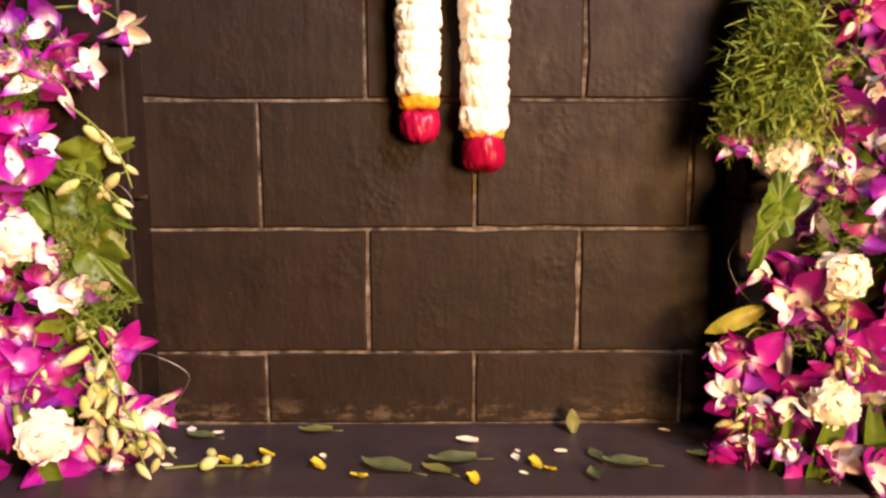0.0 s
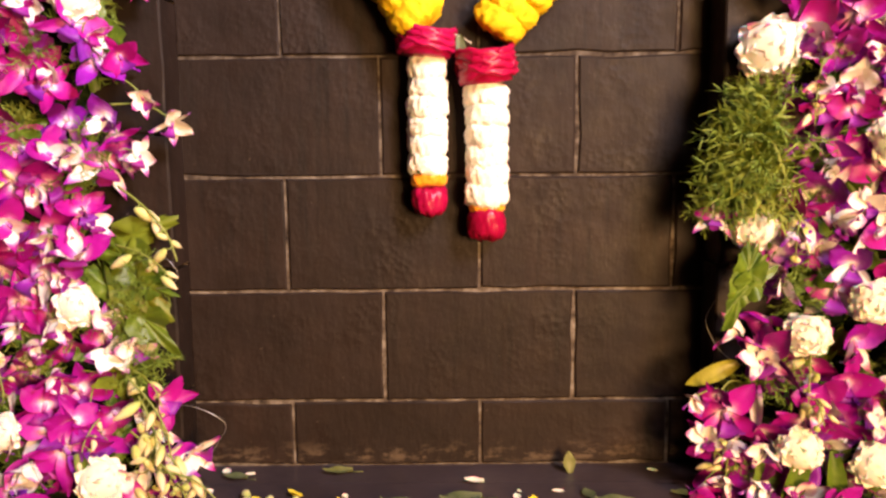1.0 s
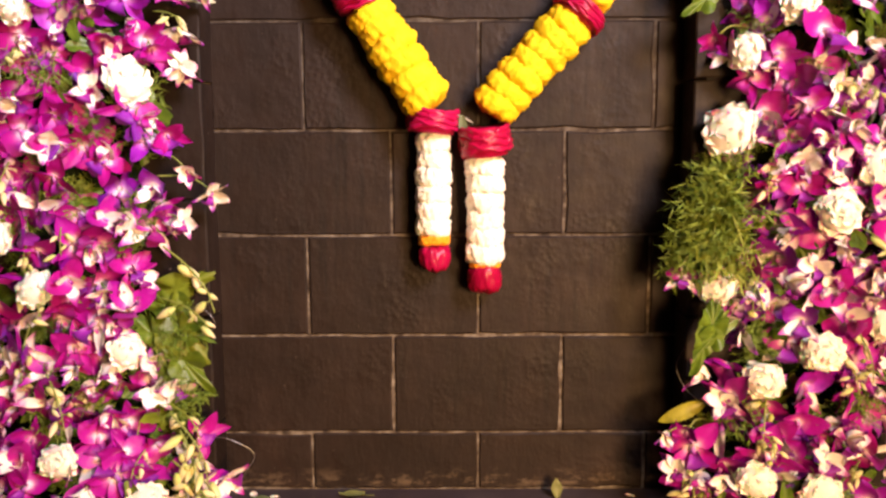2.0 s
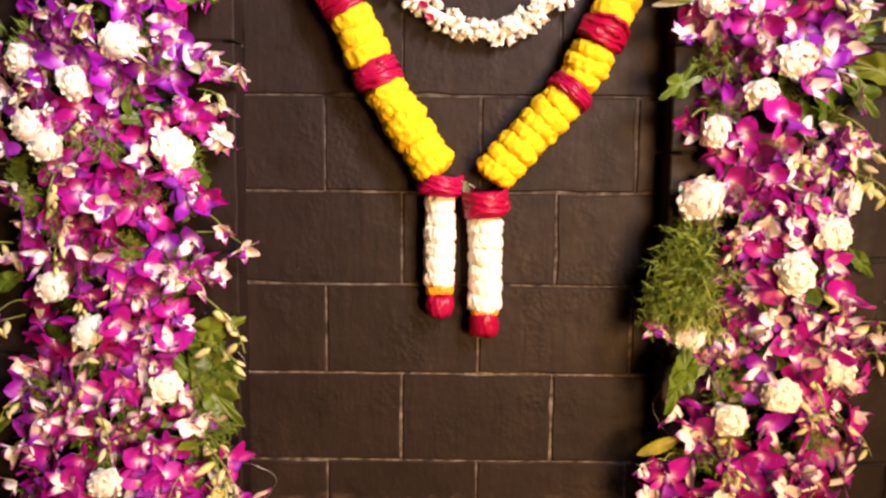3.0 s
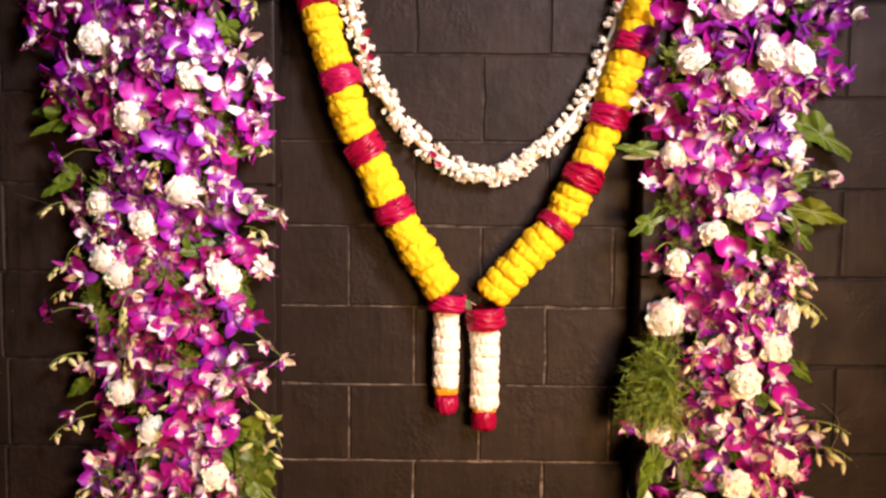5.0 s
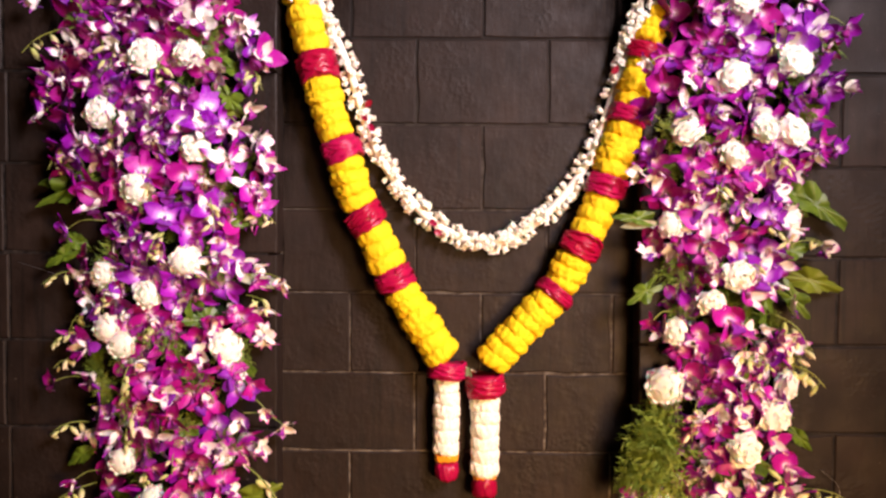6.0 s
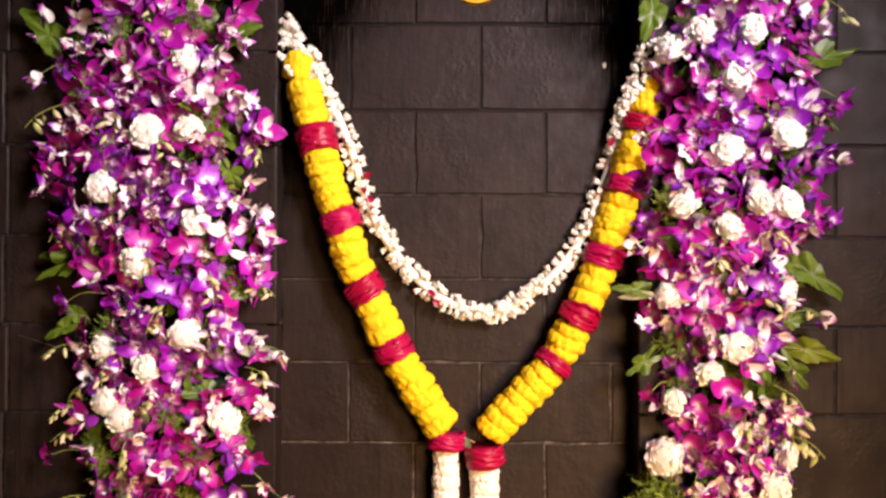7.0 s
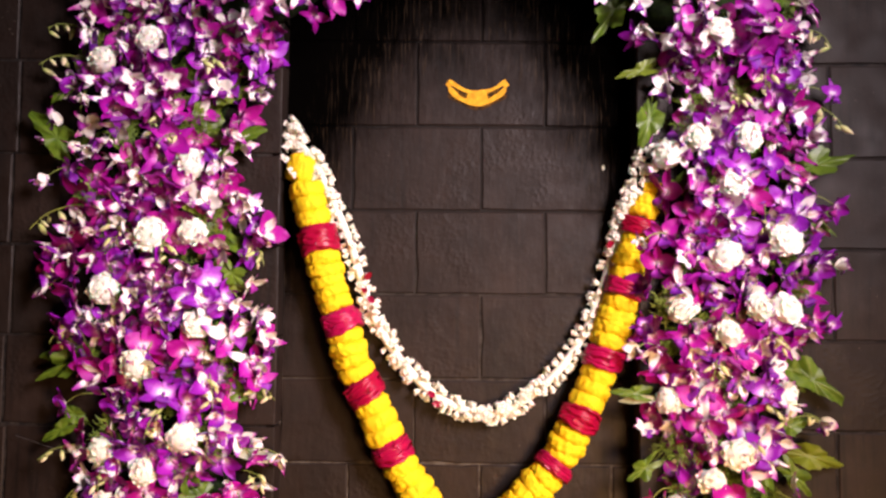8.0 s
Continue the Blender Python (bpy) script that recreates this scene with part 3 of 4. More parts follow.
JBUD = [jasmine_mesh(s) for s in range(3)]
JY = -0.026
JLINE = [(-0.446, JY, 1.600), (-0.424, JY, 1.565), (-0.385, JY, 1.515), (-0.354, JY, 1.455), (-0.300, JY, 1.333), (-0.252, JY, 1.185), (-0.193, JY, 1.083), (-0.102, JY, 0.989), (0.0, JY, 0.948), (0.076, JY, 0.966), (0.166, JY, 1.036), (0.242, JY, 1.145), (0.301, JY, 1.313), (0.318, JY - 0.010, 1.376), (0.337, JY - 0.026, 1.441), (0.362, JY - 0.034, 1.507), (0.376, JY - 0.034, 1.545)]
jas = holder("jasmine_garland", 0, JY, 0.95, "looped string of white jasmine with few pink petals", "garland")
J0 = Matrix.Translation((0, -JY, -0.95))
jl = spline(JLINE, 30)
bm = bmesh.new()
tube(bm, jl[::4], 0.0095, 0.0095, 7)
ob = part("string", bm, JASMINE, jas)
ob.matrix_basis = J0
jb = bmesh.new()
N = 290
for i in range(2 * N):
    f = (i + rg.random()) / (2 * N) * (len(jl) - 2)
    k = int(f)
    p = Vector(jl[k]).lerp(Vector(jl[k + 1]), f - k)
    d = (Vector(jl[k + 1]) - Vector(jl[k])).normalized()
    side = d.cross(Vector((0, 1, 0)))
    a = rg.uniform(0, 2 * math.pi)
    out = (side * math.cos(a) + Vector((0, 1, 0)) * math.sin(a) * 0.9 + d * rg.uniform(-0.5, 0.5)).normalized()
    if out.y > 0.75:
        continue
    m = Matrix.Translation(p + out * rg.uniform(0.000, 0.006)) @ facing(out, rg.uniform(0, 360)) @ Matrix.Scale(rg.uniform(0.9, 1.2), 4)
    if i % 2 == 0:
        piece("jasmine_bud", rg.choice(JBUD), jas, J0 @ m)
    else:
        tmp = bmesh.new()
        tmp.from_mesh(JBUD[i % 3])
        tmp.transform(m)
        me = bpy.data.meshes.new("tmp")
        tmp.to_mesh(me)
        tmp.free()
        jb.from_mesh(me)
        bpy.data.meshes.remove(me)
ob = part("bud_filling", jb, JASMINE, jas)
tagged(ob, kind="stuff")
ob.matrix_basis = J0
# second lap of the string over the top of the left strand
for (x, z) in ((-0.437, 1.500), (-0.430, 1.488), (-0.444, 1.522), (-0.434, 1.555), (-0.443, 1.535), (-0.438, 1.572), (-0.420, 1.588), (-0.431, 1.600), (-0.424, 1.612), (-0.450, 1.515), (-0.429, 1.545), (-0.413, 1.575)):
    piece("jasmine_bud", JBUD[0], jas, J0 @ Matrix.Translation((x, -0.05 + rg.uniform(-0.01, 0.01), z)) @ facing((rg.uniform(-1, 1), -1, rg.uniform(-1, 1)), 0))
# pink petals tucked in
for x, z in ((-0.118, 0.998), (-0.107, 0.975), (-0.262, 1.25), (-0.256, 1.21), (0.286, 1.325), (-0.268, 1.235)):
    bm = bmesh.new()
    petal(bm, facing((rg.uniform(-0.4, 0.4), -1, rg.uniform(-0.3, 0.3)), rg.uniform(0, 360)), 0.020, 0.014, 0.003, 0.001)
    ob = part("pink_petal", bm, ROSE, jas, "pink rose petal")
    ob.matrix_basis = J0 @ Matrix.Translation((x, JY - 0.020, z))


# ---- orchids, carnations, buds, leaves ----
def orchid_mesh(seed, openness, mat=ORCHID, pale_sepals=False):
    """Three narrow sepals behind two broad rounded petals."""
    rnd = random.Random(seed)
    bm = bmesh.new()
    for k, (a, l, w, pt) in enumerate(((0, 0.044, 0.016, 0.8), (130, 0.045, 0.017, 0.8), (-130, 0.045, 0.017, 0.8), (67, 0.038, 0.029, 0.5), (-67, 0.038, 0.029, 0.5))):
        lift = openness + rnd.uniform(-14, 14)
        m = pose(0, 0, 0.0015 * (k > 2)) @ pose(0, 0, 0, 0, 0, a + rnd.uniform(-12, 12)) @ pose(0, 0, 0, lift, rnd.uniform(-22, 22), 0)
        first = len(bm.faces)
        petal(bm, m, l * rnd.uniform(0.88, 1.12), w * rnd.uniform(0.88, 1.12), rnd.uniform(-0.016, 0.008), 0.0022, 7, 4, 0.5, seed + k, pt)
        if k < 3 and pale_sepals:
            bm.faces.ensure_lookup_table()
            for f in bm.faces[first:]:
                f.material_index = 1
    return mesh_of("orchid", bm, (mat, PALE))


def lip_mesh(seed):
    """The rolled trumpet lip with a flared tongue."""
    bm = bmesh.new()
    rows = []
    for s in (0, 0.3, 0.6, 0.85, 1.0):
        r = 0.004 + 0.0055 * s
        rows.append([(r * math.cos(a) * (1 + 0.5 * s), -0.004 - 0.016 * s - r * math.sin(a) * (1 - 0.8 * s), 0.006 + 0.013 * math.sin(s * 2.2)) for a in [math.pi * (k / 6) for k in range(7)]])
    sheet(bm, rows)
    petal(bm, pose(0, -0.015, 0.014, -30, 0, 180), 0.016, 0.018, -0.005, 0.0015, 4, 4, 0.5, seed)
    tube(bm, [(0, 0.002, 0.001), (0, -0.002, 0.008), (0, -0.006, 0.011)], 0.0035, 0.0022)
    return mesh_of("lip", bm, LIP)


TURNS = ((1, 12), (2, 26), (3, 2), (4, 38), (5, 18), (6, 55), (7, 30))
OPEN = [orchid_mesh(s, o, ORCHID, s in (3, 5, 6)) for s, o in TURNS]
VIOLETS = [orchid_mesh(s + 40, o, VIOLET, s in (2, 4, 6)) for s, o in TURNS]
FADED = [orchid_mesh(s, o, PALE) for s, o in ((21, 46), (22, 62), (23, 30), (24, 70), (25, 54))]
LIPS = [lip_mesh(s) for s in range(3)]


def carnation_mesh(seed):
    """A full dome of short frilled petals round a dense heart."""
    rnd = random.Random(seed)
    bm = bmesh.new()
    for ring, (n, tilt, l, w, up) in enumerate(((13, 4, 0.036, 0.026, 0.002), (13, 24, 0.036, 0.026, 0.004), (11, 44, 0.033, 0.025, 0.006), (8, 62, 0.030, 0.023, 0.008), (5, 80, 0.028, 0.018, 0.009))):
        for k in range(n):
            m = pose(0, 0, up - 0.008) @ pose(0, 0, 0, 0, 0, 360 * (k + 0.5 * (ring % 2)) / n + rnd.uniform(-8, 8)) @ pose(0, 0, 0, tilt + rnd.uniform(-9, 9), rnd.uniform(-16, 16), 0)
            petal(bm, m, l * rnd.uniform(0.88, 1.12), w, rnd.uniform(-0.006, 0.001), 0.0030, 6, 6, 0.32, rnd.uniform(0, 9))
    bmesh.ops.create_uvsphere(bm, u_segments=16, v_segments=10, radius=0.0315, matrix=pose(0, 0, 0.001) @ Matrix.Diagonal((1, 1, 0.80, 1)))
    return mesh_of("carnation", bm, CARNATION)


CARN = [carnation_mesh(s) for s in range(3)]


def bud_mesh(seed):
    bm = bmesh.new()
    rows = []
    for s in (0, 0.12, 0.3, 0.5, 0.7, 0.86, 1.0):
        r = 0.0066 * math.sin(math.pi * (0.06 + 0.90 * s) ** 0.85) + 0.0006
        rows.append([(r * math.cos(a) + 0.003 * s * s, r * math.sin(a), -0.026 * s) for a in [2 * math.pi * k / 8 for k in range(8)]])
    vs = sheet(bm, rows, True)
    bm.faces.new(vs[0][::-1])
    bm.faces.new(vs[-1])
    return mesh_of("bud", bm, BUD)


BUDM = bud_mesh(0)


def spray_mesh(seed, length):
    """A drooping stalk along +z; also the places at which its buds hang."""
    rnd = random.Random(seed)
    pts = spline([(0, 0, 0), (0.006, 0, length * 0.4), (0.022, 0, length * 0.75), (0.05, 0, length)], 5)
    bm = bmesh.new()
    tube(bm, pts, 0.0021, 0.0011)
    hang = []
    for k in range(5):
        p = pts[min(len(pts) - 1, 4 + 2 * k + rnd.randrange(2))]
        a = (k % 2 * 2 - 1) * rnd.uniform(0.6, 1.2)
        q = p + Vector((0.010 * rnd.uniform(0.4, 1.4), 0.013 * a, 0.004 - 0.010 * rnd.random()))
        tube(bm, [p, p.lerp(q, 0.5) + Vector((0, 0, 0.003)), q], 0.0011, 0.0009, 4)
        hang.append((q, rnd.uniform(0.8, 1.45) * (1 - 0.07 * k), rnd.uniform(-70, 70), rnd.uniform(-70, 80)))
    return mesh_of("bud_spray", bm, STEM), hang


SPRAYS = [spray_mesh(s, l) for s, l in ((1, 0.10), (2, 0.13), (3, 0.085))]


def leaf_mesh(seed, lobes):
    """A broad scalloped leaf along +y, about 0.1 long, folded along its ribs."""
    rnd = random.Random(seed)
    bm = bmesh.new()
    n = 45
    rings = [[], [], []]
    curl = rnd.uniform(1.5, 4.5)
    for k in range(n):
        a = 2 * math.pi * k / n
        notch = math.exp(-((a - math.pi) / 0.28) ** 2)
        tooth = 1 - 2 * abs((lobes * a / (2 * math.pi) + 0.5) % 1 - 0.5) * 2
        r = 0.040 * (1 + (0.34 if seed != 2 else 0.2) * tooth + 0.07 * math.cos(15 * a + seed)) * (1 - 0.55 * notch)
        for f, ring in zip((1.0, 0.66, 0.33), rings):
            x, y = f * r * 0.88 * math.sin(a), 0.040 + f * r * 1.30 * math.cos(a)
            z = 0.20 * abs(x) - curl * ((y - 0.035) ** 2 + 0.5 * x * x) + 0.0035 * f * math.cos(lobes * a) + 0.003 * f * math.sin(7 * a + seed) + rnd.uniform(-0.0008, 0.0008)
            ring.append((x, y, z))
    vs = sheet(bm, rings, True)
    c = bm.verts.new((0, 0.040, -0.001))
    for k in range(n):
        bm.faces.new((vs[2][k], vs[2][(k + 1) % n], c))
    tube(bm, [(0, -0.03, -0.012), (0, -0.01, -0.004), (0, 0.040, -0.002)], 0.0016, 0.0010, 4)
    return mesh_of("leaf", bm, LEAF)


def blade_mesh(seed, mat=LEAF):
    bm = bmesh.new()
    petal(bm, Matrix(), 0.13, 0.030, -0.035, 0.002, 8, 4, 0.8, seed)
    return mesh_of("long_leaf", bm, mat)


LEAVES = [leaf_mesh(1, 5), leaf_mesh(2, 4), leaf_mesh(3, 5), leaf_mesh(4, 3)]
BLADE = [blade_mesh(1), blade_mesh(2, YELLOWLEAF), blade_mesh(3, PALELEAF)]


def fern_mesh(seed, n, r, thin=0.0008):
    """A tuft of fine needles on wiry twigs, about the origin, open towards +z."""
    rnd = random.Random(seed)
    bm = bmesh.new()
    for t in range(n):
        d = Vector((rnd.gauss(0, 0.6), rnd.gauss(0, 0.6), abs(rnd.gauss(0.6, 0.5)))).normalized()
        tip = d * r * rnd.uniform(0.55, 1.1)
        bend = Vector((rnd.uniform(-1, 1), rnd.uniform(-1, 1), 0)) * r * 0.16
        tube(bm, [(0, 0, 0), tip * 0.5 + bend, tip], 0.0008, 0.0005, 3)
        for k in range(16):
            f = 0.22 + 0.78 * k / 15
            p = tip * f + bend * (1 - abs(2 * f - 1))
            q = (d * 0.75 + Vector((rnd.gauss(0, 1), rnd.gauss(0, 1), rnd.gauss(0, 1))).normalized()).normalized() * rnd.uniform(0.009, 0.020)
            s = q.orthogonal().normalized() * thin
            v = [bm.verts.new(c) for c in (p - s, p + s, p + q * 0.6 + s * 0.8, p + q, p + q * 0.6 - s * 0.8)]
            bm.faces.new(v)
    return mesh_of("fern_tuft", bm, FERN)


TUFT = [fern_mesh(s, 34, 0.055) for s in range(3)]


# edges of the two columns: height, inner or outer edge, the other edge
EDGE_L = ((0.0, -0.90, -0.41), (0.13, -0.87, -0.44), (0.24, -0.87, -0.50), (0.36, -0.85, -0.53), (0.46, -0.85, -0.52), (0.55, -0.86, -0.47), (0.65, -0.87, -0.51), (0.74, -0.90, -0.48), (0.84, -0.89, -0.48), (0.94, -0.86, -0.53),
          (1.02, -0.87, -0.48), (1.11, -0.91, -0.47), (1.23, -0.95, -0.52), (1.31, -0.95, -0.47), (1.40, -0.90, -0.48), (1.50, -0.94, -0.53), (1.60, -0.95, -0.51), (1.70, -0.93, -0.46), (1.80, -0.91, -0.47), (2.03, -0.91, -0.48))
EDGE_R = ((0.0, 0.32, 0.71), (0.14, 0.33, 0.69), (0.24, 0.37, 0.69), (0.33, 0.41, 0.70), (0.42, 0.36, 0.70), (0.50, 0.43, 0.65), (0.60, 0.40, 0.68), (0.70, 0.38, 0.68), (0.79, 0.38, 0.69), (0.87, 0.39, 0.66),
          (0.95, 0.36, 0.69), (1.05, 0.37, 0.66), (1.11, 0.345, 0.65), (1.18, 0.345, 0.74), (1.28, 0.36, 0.76), (1.38, 0.39, 0.74), (1.47, 0.37, 0.71), (1.56, 0.38, 0.72), (1.68, 0.42, 0.71), (1.82, 0.38, 0.73), (2.03, 0.38, 0.73))


def edge_of(knots):
    """Gives the middle and half width of a column at a height, for flower hearts."""
    hs, a, c = zip(*knots)

    def outline(z):
        lo, hi = np.interp(z, hs, a), np.interp(z, hs, c)
        return float((lo + hi) / 2), float((hi - lo) / 2 - 0.024)
    return outline


outline_left, outline_right = edge_of(EDGE_L), edge_of(EDGE_R)


def set_spray(top, inv, p, out, sc, rnd):
    """A stalk of buds from p towards out, its buds hanging every way."""
    zax = Vector(out).normalized()
    xax = (Vector((0, 0, -1)) - zax * zax.dot(Vector((0, 0, -1)))).normalized()
    m = Matrix((xax, zax.cross(xax), zax)).transposed().to_4x4()
    me, hang = SPRAYS[rnd.randrange(3)]
    ob = piece("bud_spray", me, top, inv @ Matrix.Translation(p) @ m @ Matrix.Scale(sc, 4), "green-yellow orchid buds on a thin stalk")
    turn = m.to_3x3().inverted().to_4x4()
    for q, s, ax, ay in hang:
        piece("bud", BUDM, ob, Matrix.Translation(q) @ turn @ pose(0, 0, 0, ax, ay, rnd.uniform(0, 360)) @ Matrix.Diagonal((s * 0.92, s * 0.92, s * 1.30, 1)))


def flower_column(x0, outline, z0, z1, seed, carnations, clear, label):
    """A tall spray of orchids over a moss core, fixed to the wall face and standing on the ledge."""
    rnd = random.Random(seed)
    top = holder("flower_column", x0, -0.11, 0.0, label, "flower arrangement", "flower columns beside the niche")
    inv = Matrix.Translation((-x0, 0.11, 0))

    def surface(u, z, lift=0.0):
        cx, hw = outline(z)
        k = math.sqrt(max(0.0, 1 - u * u))
        foot = 0.07 * max(0.0, 1 - z / 0.20)
        p = Vector((cx + u * (hw + lift * abs(u)), FRONT - 0.022 - (0.040 + lift + foot) * k, z))
        return p, Vector((u * 0.75, -0.35 - 0.75 * k, 0)).normalized()

    def drift(x, z, scale, k):
        return noise.noise(Vector((x * scale + 3.1 * k, 7.7 * k + seed, z * scale)))

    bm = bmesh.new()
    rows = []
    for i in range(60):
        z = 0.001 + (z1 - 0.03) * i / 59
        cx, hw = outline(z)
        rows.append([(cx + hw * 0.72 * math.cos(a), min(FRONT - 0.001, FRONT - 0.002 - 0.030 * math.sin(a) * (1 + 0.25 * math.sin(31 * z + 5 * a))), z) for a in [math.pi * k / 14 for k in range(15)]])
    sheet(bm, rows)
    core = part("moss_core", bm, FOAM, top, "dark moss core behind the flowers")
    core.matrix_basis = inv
    # carnations where they are set
    taken = []
    for x, z, *size in carnations:
        k = size[0] if size else rnd.uniform(0.88, 1.12)
        cx, hw = outline(z)
        u = max(-0.95, min(0.95, (x - cx) / hw))
        p, n = surface(u, z, 0.028)
        p.x = x
        m = Matrix.Translation(p) @ facing(n * 1.3 + Vector((rnd.uniform(-0.3, 0.3), -0.3, rnd.uniform(-0.15, 0.3))), rnd.uniform(0, 360)) @ Matrix.Diagonal((k, k * rnd.uniform(0.84, 1.0), 0.95, 1))
        piece("carnation", rnd.choice(CARN), top, inv @ m, "cream-white carnation")
        taken.append((x, z, 0.038))

    def darts(count, gap, umax, ruin):
        """Spots over the face, thinner and thicker by drifts; with ruin they keep off the carnations and the leafy gaps."""
        out, tries = [], 0
        while len(out) < count and tries < 30000:
            tries += 1
            z, u = rnd.uniform(z0, z1), rnd.uniform(-umax, umax)
            cx, hw = outline(z)
            x = cx + u * hw
            if any(a < x < c and e < z < g for a, c, e, g in clear):
                continue
            if ruin and drift(x, z, 8, 1) + 0.25 * abs(u) > 0.48:
                continue
            near = gap * (1 + 0.45 * drift(x, z, 11, 2)) if ruin else gap
            if ruin and any((x - a) ** 2 + (z - c) ** 2 < g * g for a, c, g in taken):
                continue
            if any((x - a) ** 2 + (z - c) ** 2 < near * near for a, c, _ in out):
                continue
            out.append((x, z, u))
        return out

    # orchids in sprays: neighbours lean the same way and share a hue
    for x, z, u in darts(400, 0.0405, 1.0, True):
        p, n = surface(u, z, rnd.uniform(-0.020, 0.024))
        n = (n + Vector((1.0 * drift(x, z, 7, 3) + rnd.gauss(0, 0.28), rnd.gauss(0, 0.15), 1.1 * drift(x, z, 7, 4) - 0.12 + rnd.gauss(0, 0.28)))).normalized()
        m = Matrix.Translation(p) @ facing(n, 120 * drift(x, z, 6, 5) + rnd.gauss(0, 28)) @ Matrix.Scale(rnd.uniform(1.02, 1.50), 4)
        kin = VIOLETS if drift(x, z, 5, 6) + rnd.gauss(0, 0.16) + 0.12 * (z - 0.9) > 0.27 else OPEN
        ob = piece("orchid", rnd.choice(kin), top, inv @ m)
        piece("lip", rnd.choice(LIPS), ob)
    for x, z, u in darts(230, 0.033, 1.06, False):
        # pale half-open ones come in clumps, more along the edges
        if drift(x, z, 10, 7) + 0.30 * abs(u) < (0.06 if z < 1.0 else 0.04):
            continue
        p, n = surface(u, z, rnd.uniform(0.002, 0.026))
        n = (n + Vector((rnd.gauss(0, 0.5), rnd.gauss(0, 0.2), rnd.gauss(-0.35, 0.5)))).normalized()
        m = Matrix.Translation(p) @ facing(n, rnd.gauss(0, 70)) @ Matrix.Scale(rnd.uniform(0.75, 1.12), 4)
        ob = piece("pale_orchid", rnd.choice(FADED), top, inv @ m, "pale half-open orchid")
        piece("lip", rnd.choice(LIPS), ob)
    # leaves and fern behind and between
    for x, z, u in darts(105, 0.042, 1.0, False):
        p, n = surface(u, z, -0.018)
        n = (n + Vector((rnd.gauss(0, 0.4), 0, rnd.gauss(0.1, 0.4)))).normalized()
        m = Matrix.Translation(p) @ facing(n, rnd.uniform(0, 360)) @ Matrix.Translation((0, -0.04, 0)) @ Matrix.Scale(rnd.uniform(0.55, 0.9), 4)
        piece("leaf", rnd.choice(LEAVES), top, inv @ m)
    for x, z, u in darts(70, 0.05, 1.0, False):
        p, n = surface(u, z, -0.022)
        piece("fern_tuft", rnd.choice(TUFT), top, inv @ Matrix.Translation(p) @ facing(n, rnd.uniform(0, 360)) @ Matrix.Scale(rnd.uniform(0.7, 1.05), 4))
    # bud sprays that hang over the front
    for k in range(22):
        z = z0 + 0.1 + (z1 - z0 - 0.1) * ((k + rnd.random()) / 22) ** 1.25
        u = rnd.uniform(-0.7, 0.7)
        p, n = surface(u, z, 0.012)
        out = Vector((rnd.uniform(-0.5, 0.5), -0.45, rnd.uniform(-1.0, 0.2))).normalized()
        set_spray(top, inv, p, out, rnd.uniform(0.6, 0.85), rnd)
    return top, inv


CARN_L = [(-0.834, 1.722), (-0.727, 1.762), (-0.637, 1.494), (-0.714, 1.34), (-0.624, 1.344), (-0.812, 1.22), (-0.609, 1.147), (-0.734, 1.062), (-0.63, 0.909), (-0.805, 0.88), (-0.71, 0.839), (-0.800, 0.765), (-0.765, 0.730), (-0.55, 0.724), (-0.768, 0.48), (-0.701, 0.401), (-0.575, 0.296), (-0.672, 0.128), (-0.534, 0.057)]
CARN_R = [(0.506, 1.784), (0.463, 1.56), (0.4, 1.526), (0.565, 1.556), (0.532, 1.455), (0.643, 1.336), (0.516, 1.302), (0.426, 1.188), (0.583, 1.194), (0.644, 1.19), (0.518, 1.138), (0.652, 1.009), (0.4, 0.992), (0.535, 0.887), (0.479, 0.83), (0.416, 0.766), (0.394, 0.644, 1.35), (0.653, 0.651), (0.621, 0.588), (0.552, 0.521), (0.382, 0.393), (0.649, 0.342), (0.537, 0.296), (0.452, 0.247), (0.433, 0.094), (0.53, 0.08)]
col_l, inv_l = flower_column(-0.685, outline_left, 0.015, 2.02, 11, CARN_L, ((-0.58, -0.38, 0.31, 0.39), (-0.50, -0.36, 1.40, 1.62)), "tall column of purple orchids, white carnations and green leaves")
col_r, inv_r = flower_column(0.545, outline_right, 0.015, 2.02, 23, CARN_R, ((0.25, 0.395, 0.44, 0.62), (0.25, 0.395, 0.24, 0.37)), "tall column of purple orchids with fern and broad green leaves")
# single flowers and half-open buds that stand clear of the edges on thin stalks: place, and 1 where pale
STRAY_L = ((-0.955, 1.469, 1), (-0.928, 1.306, 0), (-0.944, 1.224, 0), (-0.487, 1.653, 1), (-0.528, 1.195, 1), (-0.483, 1.165, 1), (-0.469, 1.118, 1), (-0.482, 1.063, 1), (-0.51, 1.035, 0), (-0.43, 0.868, 1), (-0.491, 0.868, 0), (-0.896, 0.975, 0), (-0.93, 0.644, 0),
           (-0.468, 0.749, 1), (-0.516, 0.777, 0), (-0.497, 0.644, 0), (-0.469, 0.587, 1), (-0.431, 0.554, 1), (-0.507, 0.534, 0), (-0.478, 0.505, 1), (-0.503, 0.233, 1), (-0.885, 0.429, 0), (-0.475, 1.69, 0), (-0.50, 1.36, 0))
